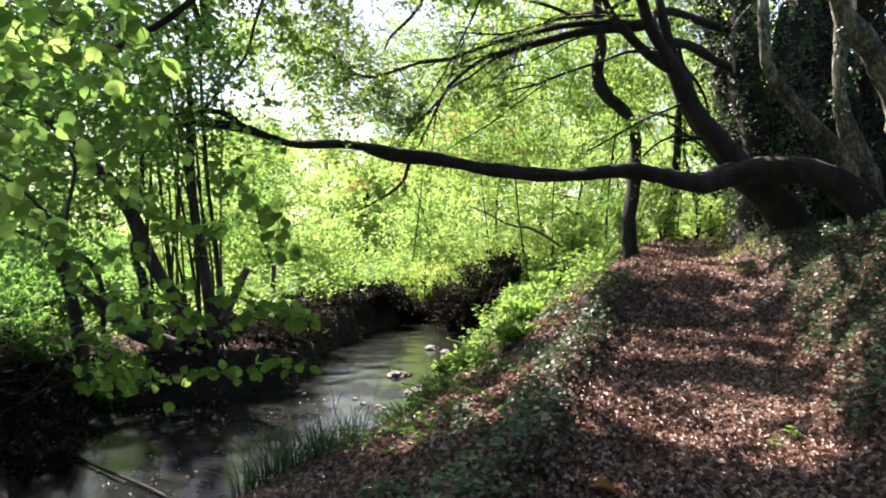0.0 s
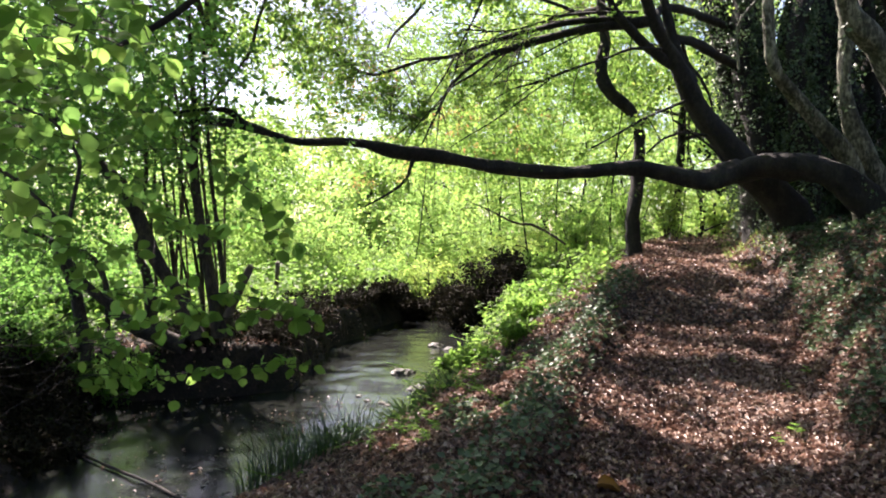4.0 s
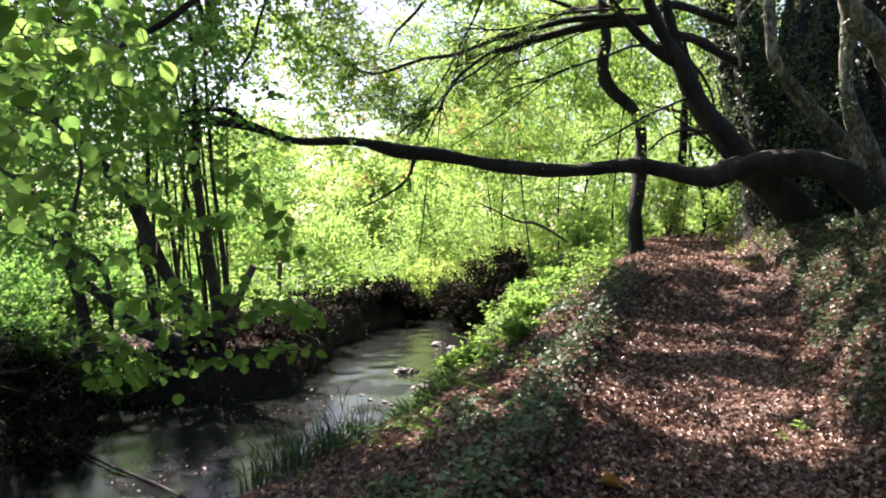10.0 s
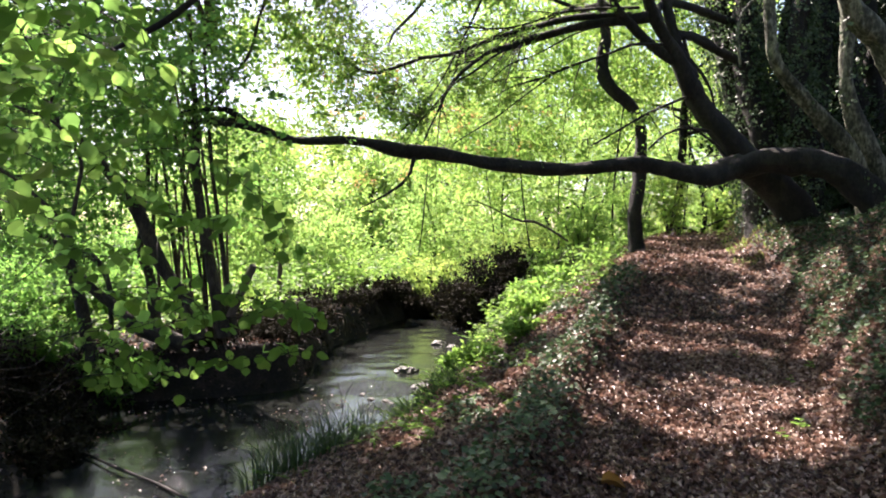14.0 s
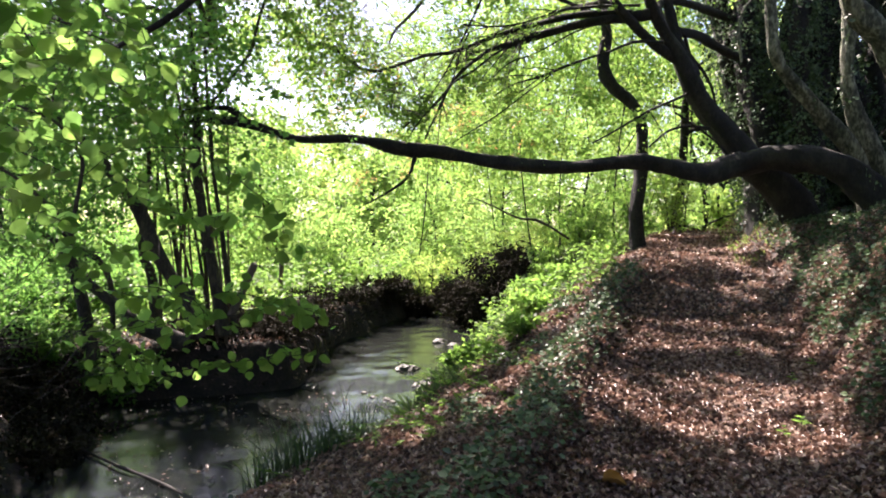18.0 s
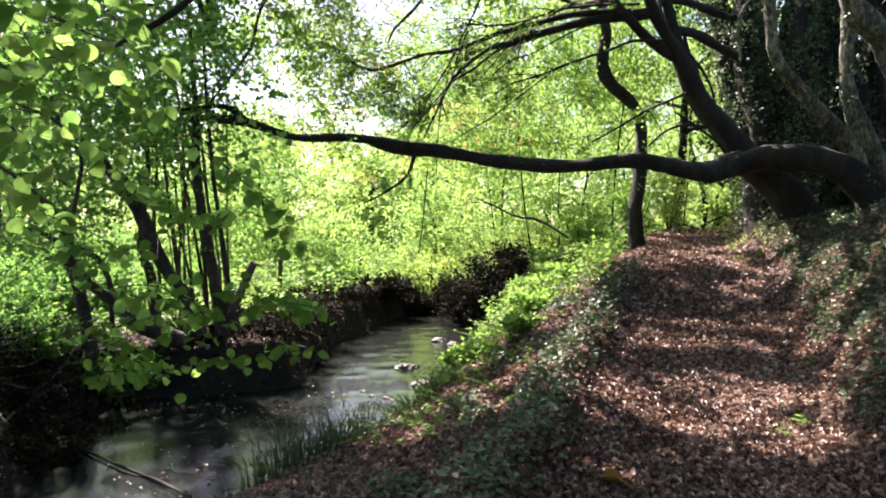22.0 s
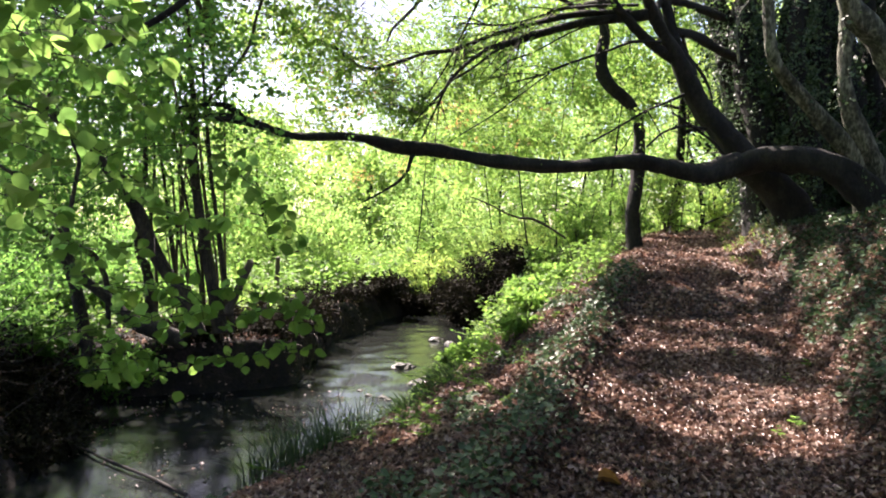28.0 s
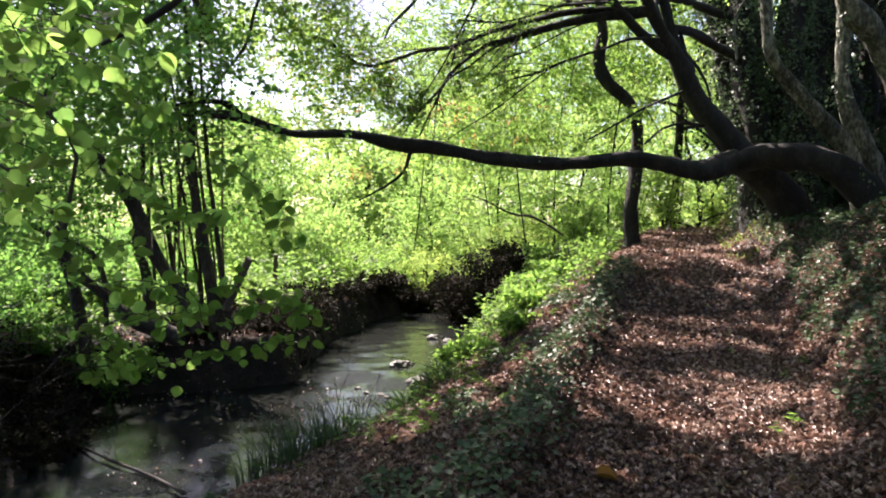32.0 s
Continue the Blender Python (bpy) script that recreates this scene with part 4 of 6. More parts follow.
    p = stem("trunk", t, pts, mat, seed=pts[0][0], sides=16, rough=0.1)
    v = Shape()
    n = 260 if dark else 14
    o, d, r = along(p, 0, 1, n)
    out = unit(rng.standard_normal((n, 3)) * np.array([1, 1, 0.3]) + np.array([0, -0.5, 0]))
    sprays(v, None, o + out * r[:, None], out * 0.5 - np.array([0, 0, 0.6]), rng.uniform(0.15, 0.4, n), 4, 3, 0.06, 0.4, 0.2, 0.85)
    v.make("ivy", IVY, t)


# ---- trees: a tapered trunk, limbs and a crown of sprays ----
def tree(name, x, y, tall, spread, r0, mat, label, leaf=0.09, n_limbs=12, n_sprays=260, first=0.25, bark=BARK, lean=(0, 0), pts=None, ln=1.2, group="", keep=0.85, twigs=8, per=6):
    z = float(height(x, y)) - 0.1
    t = thing(name, (x, y, z), label, "tree", group)
    if pts is None:
        pts = [(x, y, z, r0 * 1.3)] + [(x + lean[0] * u + 0.25 * math.sin(5 * u + x), y + lean[1] * u + 0.25 * math.cos(4 * u + y), z + tall * u, r0 * (1 - 0.85 * u)) for u in (0.06, 0.25, 0.45, 0.65, 0.95)]
    p = stem("trunk", t, pts, bark, seed=x, step=0.12 if y < 14 else 0.3)
    crown, wood = Shape(), Shape()
    ends = []
    for i in range(n_limbs):
        u = first + (0.93 - first) * (i + 0.5) / n_limbs
        q = p[int(u * (len(p) - 1))]
        a = i * 2.4 + x
        reach = spread * (1.15 - 0.75 * ((u - first) / (1 - first)) ** 1.5) * rng.uniform(0.75, 1.1)
        up = rng.uniform(0.2, 0.6)
        b = [tuple(q[:3]) + (q[3] * 0.55,)] + [(q[0] + math.cos(a) * reach * s + 0.1 * math.sin(7 * s + i), q[1] + math.sin(a) * reach * s, q[2] + reach * (up * s - 0.25 * s * s), q[3] * 0.55 * (1.02 - s)) for s in (0.35, 0.7, 1.0)]
        ends.append(stem("limb", t, b, bark, "", 6, 0.05, i, 0.12 if y < 14 else 0.35))
    ends.append(p[int(0.7 * len(p)):])
    per_limb = max(1, n_sprays // len(ends))
    for q in ends:
        o, d, r = along(q, 0.25, 1, per_limb)
        way = d * 0.4 + rng.standard_normal((per_limb, 3)) * np.array([0.8, 0.8, 0.45])
        sprays(crown, wood if leaf < 0.1 else None, o + 0.1 * spread * rng.standard_normal(o.shape) * np.array([1, 1, 0.7]), way, ln * rng.uniform(0.6, 1.3, per_limb), twigs, per, leaf, 0.3, 0.3, jitter=0.9, keep=keep)
    parts = [crown.make("crown", mat, t)]
    if wood.v:
        parts.append(wood.make("twig", TWIG, t))
    if y > 12 and mat is not SHADE and y < 30:
        for ob in parts:
            sway(ob, (x, y, z + first * tall), 0.35, x)
    return t


# the crooked tree where the path climbs, and the one behind
tree("alder_tree", 3.50, 13.00, 7, 2.6, 0.13, BEECH, "slim crooked tree at the path's edge", 0.07, 8, 90, 0.72,
     pts=[(3.61, 13.00, 1.23, 0.180), (3.61, 13.00, 1.44, 0.143), (3.62, 13.00, 1.81, 0.127), (3.65, 13.00, 2.29, 0.116), (3.68, 13.00, 2.81, 0.111), (3.67, 13.00, 3.44, 0.095), (3.51, 13.00, 3.86, 0.106), (3.24, 13.00, 4.11, 0.116), (3.04, 13.00, 4.44, 0.116), (2.98, 13.00, 4.81, 0.116), (3.06, 13.00, 5.22, 0.095), (2.98, 13.00, 5.74, 0.085), (2.78, 13.00, 7.20, 0.063)])
tree("ash_tree", 6.34, 19.00, 9, 3, 0.14, FAR_GREEN, "ivy-clad tree beside the bend of the path", 0.09, 9, 200, 0.3)

# slender beeches farther along the stream, with high crowns
for x, y, tall, spread, n in ((2.2, 17.8, 8.6, 2.6, 300), (4.5, 17.4, 9.0, 2.4, 260), (3.6, 20.5, 9.5, 3.0, 310), (-0.7, 21.3, 9.5, 2.8, 260), (6.6, 19.3, 10, 2.8, 270), (1.6, 23, 10, 3.0, 280)):
    tree("young_beech", x, y, tall, spread, 0.025, BEECH, "slender beech with a high backlit crown", 0.1, 12, n, 0.4, ln=1.1, group="beeches along the stream")
# sunny trees beyond the stream and the meadow
for x, y, tall, spread, n in ((2.3, 24.5, 6.5, 3, 200), (4.6, 23, 6, 2.8, 190), (6.8, 27, 8, 3.4, 220), (-3.5, 22, 2.6, 1.6, 130), (-0.5, 22.5, 3.4, 1.8, 160), (-7, 25, 3, 2, 160), (2.5, 31, 8.5, 3.4, 300), (-9.5, 31, 6.6, 3, 260), (10.5, 31, 10, 3.6, 300), (14, 34, 11, 4, 300), (9.8, 24.5, 6.5, 2.6, 190), (13, 27, 9, 3, 190), (7.4, 20.5, 4.5, 1.8, 160), (-5.0, 20, 5.0, 1.9, 211), (-7.2, 24.5, 6.0, 2.3, 211), (-11.5, 17.5, 8, 2.6, 230), (-6.4, 17.5, 3.6, 1.7, 140), (-13.5, 21.5, 9, 3, 230), (-9.4, 21, 6, 2.6, 200)):
    tree("field_maple", x, y, tall, spread, 0.07, FAR_COOL if n % 3 else FAR_GREEN, "sunlit yellow-green tree beyond the stream", 0.11, 14, n, 0.03, ln=1.2, twigs=9, per=7, group="trees beyond the stream")
for x, y, tall, spread in ((-6.5, 41, 7.8, 3.4), (-1.0, 43, 8.5, 4), (-12, 40, 8.6, 3.8), (-24, 38, 14, 5), (-17.5, 42, 13, 5), (-30, 33, 14, 5), (-11.5, 50, 9.5, 4.5), (-3, 52, 8.5, 4.5), (4, 46, 19, 6), (1.0, 36, 9.5, 4), (5.5, 37, 11, 4.2), (9.5, 39, 12, 4.5), (-3.5, 35, 6.0, 3.2), (-1.5, 54, 17, 6), (12, 50, 20, 6), (22, 48, 16, 6), (-38, 40, 16, 6), (30, 42, 16, 6), (-18, 30, 9, 4), (-23, 26, 10, 4)):
    tree("hedgerow_tree", x, y, tall, spread, 0.25, FAR_COOL if int(x) % 2 else FAR_GREEN, "broad tree at the far edge of the meadow", 0.23, 14, 200, 0.03, ln=2.0, twigs=9, per=5, group="trees along the meadow")
# wood on the bank, its shade put into the leaf colour, and over the path behind
# the last six trees stand out of view, added to hold off skylight
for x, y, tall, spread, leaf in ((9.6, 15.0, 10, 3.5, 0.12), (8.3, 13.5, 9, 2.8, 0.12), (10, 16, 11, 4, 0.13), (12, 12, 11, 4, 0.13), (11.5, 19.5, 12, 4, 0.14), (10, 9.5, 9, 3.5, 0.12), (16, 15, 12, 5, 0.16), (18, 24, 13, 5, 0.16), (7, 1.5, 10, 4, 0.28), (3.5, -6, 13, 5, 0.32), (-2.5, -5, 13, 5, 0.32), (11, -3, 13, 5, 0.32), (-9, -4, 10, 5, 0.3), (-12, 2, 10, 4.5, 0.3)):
    tree("woodland_tree", x, y, tall, spread, 0.2, SHADE, "woodland tree, crown coloured dark for shade; those near the camera added unseen", leaf, 12, 210 if y > 5 else 150, 0.04, ln=1.6, group="wood on the bank")

# ---- hazel coppice on the far bank ----
hz = (-3.24, 9.60, 0.23)
hazel = thing("hazel_coppice", hz, "many-stemmed hazel on the dark bank across the stream", "shrub")
lines = []
for pts in ([(-3.00, 9.40, 0.18, 0.107), (-3.05, 9.40, 0.64, 0.084), (-3.15, 9.40, 1.26, 0.065), (-3.25, 9.40, 1.79, 0.053), (-3.34, 9.40, 2.48, 0.061), (-3.34, 9.40, 3.01, 0.046), (-3.32, 9.30, 3.82, 0.030), (-3.33, 9.20, 4.53, 0.022)],
            [(-2.88, 9.50, 0.17, 0.062), (-2.91, 9.50, 0.63, 0.039), (-3.01, 9.50, 1.41, 0.031), (-3.13, 9.50, 2.26, 0.027), (-3.19, 9.50, 3.02, 0.027), (-3.24, 9.50, 4.32, 0.019)],
            [(-3.25, 9.20, 0.18, 0.135), (-3.42, 9.20, 0.70, 0.097), (-3.62, 9.20, 1.04, 0.090), (-3.81, 9.20, 1.41, 0.097), (-4.03, 9.20, 1.86, 0.090), (-4.20, 9.10, 2.23, 0.081), (-4.37, 9.00, 2.44, 0.066), (-4.77, 9.00, 2.88, 0.051), (-5.30, 8.80, 3.42, 0.029)],
            [(-3.33, 9.00, 0.13, 0.117), (-3.99, 9.00, 0.39, 0.088), (-4.23, 8.90, 0.70, 0.072), (-4.47, 8.80, 0.94, 0.064), (-4.68, 8.80, 1.21, 0.050), (-4.87, 8.70, 1.50, 0.042)],
            [(-4.60, 9.00, -0.05, 0.102), (-4.65, 9.00, 0.32, 0.088), (-4.70, 9.00, 0.61, 0.080), (-4.79, 9.00, 0.97, 0.066), (-4.92, 9.00, 1.35, 0.058), (-5.15, 9.00, 1.57, 0.036), (-5.59, 8.78, 1.68, 0.029), (-6.01, 8.78, 1.71, 0.022)],
            [(-4.32, 9.00, -0.05, 0.037), (-4.32, 9.00, 0.65, 0.033), (-4.35, 9.00, 0.98, 0.037), (-4.49, 9.00, 1.25, 0.037), (-4.68, 8.88, 1.40, 0.029), (-4.80, 8.77, 1.60, 0.025)],
            [(-4.01, 9.60, 0.15, 0.078), (-4.05, 9.60, 0.94, 0.070), (-4.17, 9.60, 1.41, 0.047), (-4.06, 9.60, 2.50, 0.031), (-4.15, 9.60, 3.43, 0.023)],
            [(-3.63, 9.80, 0.20, 0.032), (-3.76, 9.80, 1.08, 0.024), (-3.85, 9.80, 1.88, 0.020), (-3.96, 9.80, 2.91, 0.016)],
            [(-3.24, 9.60, 0.23, 0.031), (-3.37, 9.60, 1.17, 0.023), (-3.46, 9.60, 1.72, 0.020), (-3.61, 9.60, 2.50, 0.016), (-3.76, 9.60, 3.43, 0.016)],
            [(-3.31, 9.70, 0.22, 0.032), (-3.33, 9.70, 1.09, 0.024), (-3.40, 9.70, 1.72, 0.020), (-3.53, 9.70, 2.66, 0.016)],
            [(-4.07, 9.90, 0.19, 0.032), (-4.06, 9.90, 1.08, 0.024), (-4.12, 9.90, 1.80, 0.024), (-4.06, 9.90, 2.60, 0.016), (-4.12, 9.90, 3.48, 0.016)],
            [(-3.62, 10.00, 0.18, 0.024), (-3.65, 10.00, 0.91, 0.020), (-3.79, 10.00, 1.56, 0.016), (-3.85, 10.00, 2.29, 0.016)],
            [(-2.80, 5.20, 1.50, 0.017), (-2.77, 5.20, 1.71, 0.015), (-2.69, 5.20, 2.09, 0.015), (-2.73, 5.20, 2.22, 0.013), (-2.83, 5.20, 2.37, 0.013), (-2.94, 5.20, 2.46, 0.013), (-3.13, 5.20, 2.53, 0.011), (-3.42, 5.20, 2.67, 0.008)],
            [(-2.89, 5.40, 1.56, 0.018), (-3.00, 5.40, 1.73, 0.018), (-3.22, 5.40, 1.95, 0.013), (-3.43, 5.40, 2.10, 0.011), (-3.61, 5.40, 2.19, 0.009)],
            [(-2.93, 5.20, 2.46, 0.011), (-2.90, 5.20, 2.65, 0.011), (-2.79, 5.20, 2.78, 0.009), (-2.72, 5.20, 3.01, 0.008), (-2.69, 5.20, 3.13, 0.008), (-2.83, 5.20, 3.17, 0.007), (-2.92, 5.20, 3.34, 0.006)],
            [(-2.21, 9.00, 4.76, 0.022), (-2.38, 9.00, 4.25, 0.022), (-2.45, 9.00, 3.96, 0.022), (-2.72, 9.00, 3.60, 0.018), (-3.00, 9.00, 3.24, 0.015)]):
    lines.append(stem("stem", hazel, pts, COPPICE_BARK, "", 8, 0.07, pts[0][0]))
for i in range(14):
    a, b, y = rng.uniform(-3.85, -2.85), rng.uniform(-4.7, -2.8), rng.uniform(9.3, 10.2)
    b = 0.6 * b + 0.4 * (a - 0.5)
    z, top, r = float(height(a, y)) - 0.05, rng.uniform(3.0, 4.4), rng.uniform(0.011, 0.026)
    lines.append(stem("stem", hazel, [(a, y, z, r * 1.3), (a + 0.2 * (b - a) + 0.05 * math.sin(3 * i), y, z + 0.35 * (top - z), r), (a + 0.6 * (b - a), y + 0.1, z + 0.7 * (top - z), 0.8 * r), (b, y + 0.1, top, 0.4 * r)], HAZEL_BARK, "slender brown stem", 6, 0.05, i))
crown, wood = Shape(), Shape()
for p in lines:
    n = 17 if len(p) > 40 else 5
    o, d, r = along(p, 0.6, 1, n)
    sprays(crown, wood, o, rng.standard_normal((n, 3)) * np.array([1, 1, 0.4]) + 0.3 * d, rng.uniform(0.5, 1.3, n), 8, 6, 0.075, 0.3, 0.45, 0.8, jitter=0.6, keep=0.85)
NEAR_CLUSTERS = (((-3.87, 7, 3.33), (1.2, 0.8, 0.6), 40), ((-3.39, 8.5, 3.97), (0.9, 0.8, 0.6), 28), ((-4.4, 7.5, 2.3), (1.2, 0.8, 0.7), 14), ((-4.74, 8.2, 2.83), (1.2, 0.6, 0.4), 30), ((-4.09, 8.8, 2.85), (0.5, 0.4, 0.4), 10), ((-5.44, 10, 4.47), (0.8, 0.6, 0.5), 50), ((-6.02, 10, 3.42), (0.9, 0.6, 0.5), 64), ((-4.96, 10.5, 3.94), (0.7, 0.6, 0.5), 24))
FAR_CLUSTERS = (((-4.4, 9.5, 4.7), (0.7, 0.6, 0.4), 14), ((-3.68, 10.5, 4.61), (0.5, 0.5, 0.5), 8), ((-5.65, 10.5, 2.5), (0.9, 0.6, 0.4), 30), ((-5.99, 9, 4.18), (0.6, 0.6, 0.5), 40), ((-5.36, 9, 2.22), (0.8, 0.6, 0.4), 30), ((-5.2, 9.5, 1.72), (0.8, 0.6, 0.3), 16), ((-5.48, 9, 3.82), (0.6, 0.6, 0.4), 34), ((-3.12, 8.5, 3.35), (0.4, 0.6, 0.4), 5))
for centre, size, n in NEAR_CLUSTERS + FAR_CLUSTERS:
    o = np.array(centre) + rng.standard_normal((n, 3)) * np.array(size) * 0.7
    sprays(crown, wood, o, rng.standard_normal((n, 3)) * np.array([1, 1, 0.35]), rng.uniform(0.5, 1.2, n), 8, 6, 0.075, 0.3, 0.45, 0.8, jitter=0.6, keep=0.85)
for centre, size, n in (((-2.9, 5.4, 2.75), (0.7, 0.5, 0.4), 26), ((-3.3, 6.4, 3.2), (0.9, 0.6, 0.5), 34), ((-2.4, 6.0, 3.3), (0.6, 0.5, 0.35), 20), ((-3.4, 6.0, 2.1), (0.5, 0.5, 0.35), 8)):
    o = np.array(centre) + rng.standard_normal((n, 3)) * np.array(size) * 0.7
    sprays(crown, wood, o, rng.standard_normal((n, 3)) * np.array([1, 1, 0.35]), rng.uniform(0.35, 0.8, n), 6, 5, 0.075, 0.3, 0.45, 0.8, jitter=0.6, keep=0.85)
# foliage added above the pool and left bank to darken them
shade_roof(crown, (-7.6, 12.4, 8.0), (1.7, 1.5, 0.4), 90, 0.15, 1.2, wood=wood, root=(-3.4, 10.4, 4.3))
shade_roof(crown, (-3.6, 10.3, 9.6), (3.2, 3.0, 0.5), 190, 0.15, 1.2, wood=wood, root=(-3.4, 10.4, 4.3))
shade_roof(crown, (-3.6, 5.9, 6.2), (1.2, 1.1, 0.2), 42, 0.1, 0.7, wood=wood, root=(-3.4, 10.4, 4.3))
shade_roof(crown, (-3.2, 7.7, 5.5), (0.8, 0.5, 0.15), 44, 0.08, 0.6, wood=wood, root=(-3.4, 10.4, 4.3))
shade_roof(crown, (-3.4, 9.2, 5.75), (2.1, 0.6, 0.2), 210, 0.1, 0.6, wood=wood, root=(-3.4, 10.4, 4.3))
shade_roof(crown, (-5.0, 11.3, 6.0), (1.1, 1.1, 0.2), 90, 0.1, 0.6, wood=wood, root=(-3.4, 10.4, 4.3))
shade_roof(crown, (-6.3, 11.2, 4.9), (2.4, 2.0, 0.4), 190, 0.08, 1.0, wood=wood, root=(-3.4, 10.4, 4.3))
for ob in (crown.make("crown", HAZEL, hazel, "broad green leaves"), wood.make("twig", TWIG, hazel)):
    sway(ob, (-3.2, 9.4, 1.0), 0.3, 1.7)

# ---- the overhanging hazel close to the camera ----
near = thing("overhanging_hazel", (-2.6, 2.2, -0.5), "hazel boughs with large backlit leaves hanging over the stream", "shrub")
stem("branch", beech, [(-0.80, 7.41, 5.62, 0.066), (-1.19, 6.20, 4.57, 0.050), (-1.48, 5.20, 3.72, 0.036), (-1.77, 5.00, 3.27, 0.028), (-2.01, 5.00, 3.09, 0.026), (-2.23, 5.00, 2.97, 0.020), (-2.35, 4.90, 2.86, 0.012)], BARK, seed=2)
near_stem = stem("stem", near, [(-2.6, 2.2, -0.6, 0.035), (-2.62, 2.25, 0.4, 0.03), (-2.5, 2.35, 1.3, 0.026), (-2.35, 2.5, 2.2, 0.02), (-2.2, 2.5, 3.0, 0.012)], TWIG, seed=1)
near_sprays = []


one_leaf = Shape()
rib = np.linspace(0, 1, 13)
half_w = 0.5 * np.sin(math.pi * np.clip(rib, 0, 1) ** 0.75) ** 0.8 * (1 - 0.3 * rib ** 2) * (1 + 0.025 * np.where(np.arange(13) % 2, 1, -1))
half_w[[0, -1]] = 0.0
bend = 0.1 * np.sin(2.2 * rib) - 0.12 * rib ** 2
mid_v = np.stack([0 * rib, rib, bend], -1)
left_v = np.stack([-half_w, rib + 0.06 * np.sin(math.pi * rib), bend + 0.14 * half_w + 0.015 * np.sin(17 * rib)], -1)
right_v = left_v * np.array([-1, 1, 1])
k = np.arange(12)
one_leaf.add(np.concatenate([mid_v, left_v, right_v]), np.concatenate([np.stack([k, k + 1, k + 14, k + 13], -1), np.stack([k + 1, k, k + 26, k + 27], -1)]))
one_leaf = one_leaf.make("leaf", HAZEL_NEAR)
leaf_mesh = one_leaf.data
bpy.data.objects.remove(one_leaf)


class Singles:
    """Takes leaves one by one, as poses."""

    def __init__(self):
        self.poses = []

    def leaves(self, pos, way, up, size, wide=0.6, fold=0.1, fine=False):
        way = unit(way)
        side = unit(np.cross(way, up))
        up = np.cross(side, way)
        for p, w, u, s, k in zip(pos, way, up, side, size):
            m = Matrix(((s[0], w[0], u[0], 0), (s[1], w[1], u[1], 0), (s[2], w[2], u[2], 0), (0, 0, 0, 1)))
            self.poses.append(Matrix.Translation(p) @ m @ Matrix.Diagonal((k * rng.uniform(0.75, 1.1), k, k * rng.uniform(0.2, 1.2), 1)))


def bough(points, per, size=0.085):
    """A leafy shoot of the near hazel that sways on its own: leaves stand in turn along it and on short side twigs."""
    wd = Shape()
    p = np.array(points, float)
    k = near_stem[int(np.argmin(np.abs(near_stem[:, 2] - p[0, 2] * 0.9)))][:3]
    start = [(*((1 - u) * k + u * p[0] + (rng.uniform(-0.09, 0.09, 3) - np.array([0, 0, 0.12 * math.sin(math.pi * u)])) * (u > 0)), 0.0014) for u in (0.0, 0.2, 0.4, 0.6, 0.8)]
    r = np.linspace(0.0032, 0.0016, len(p))
    line = wd.limb(start + [(*q, w) for q, w in zip(p, r)], 5, 0.08, p[0, 0], 0.04)
    length = np.linalg.norm(np.diff(p, axis=0), axis=1).sum()
    n = max(4, int(length / 0.027))
    first = 1 - length / (length + np.linalg.norm(k - p[0]))
    lf = Singles()
    for i in range(n):
        u = first + (1 - first) * (i + 0.6) / n
        j = min(int(u * (len(line) - 1)), len(line) - 2)
        o, d = line[j, :3], unit(line[j + 1, :3] - line[j, :3])
        side = unit(np.cross(d, np.array([0, 0, 1.0]))) * (1 if i % 2 else -1)
        tip = o + (d * 0.4 + side * 0.7 + rng.standard_normal(3) * np.array([0.3, 0.3, 0.35])) * rng.uniform(0.03, 0.16)
        wd.tubes(np.array([[o, 0.5 * (o + tip) + np.array([0, 0, 0.01]), tip]]), np.array([[0.0016, 0.0013, 0.0009]]), 4)
        m = int(rng.integers(1, per + 1))
        way = unit(d * 0.5 + side * 0.6 + np.array([0, 0, -0.5]) + 0.45 * rng.standard_normal((m, 3)))
        up = unit(np.array([0.1, -0.65, 0.75]) + 0.4 * rng.standard_normal((m, 3)))
        lf.leaves(np.repeat(tip[None], m, 0) + 0.02 * rng.standard_normal((m, 3)), way, up, size * rng.uniform(0.6, 1.15, m))
    ax = wd.make("spray", DARK_TWIG)
    ax.data.transform(Matrix.Translation(-Vector(p[0])))
    ax.location = Vector(p[0])
    ax.parent = near
    ax.matrix_parent_inverse = Matrix.Translation(near.location).inverted()
    for m in lf.poses:
        ob = new("leaf", leaf_mesh)
        ob.parent = ax
        ob.matrix_parent_inverse = Matrix.Translation(Vector(p[0])).inverted()
        ob.matrix_basis = m
    near_sprays.append(ax)


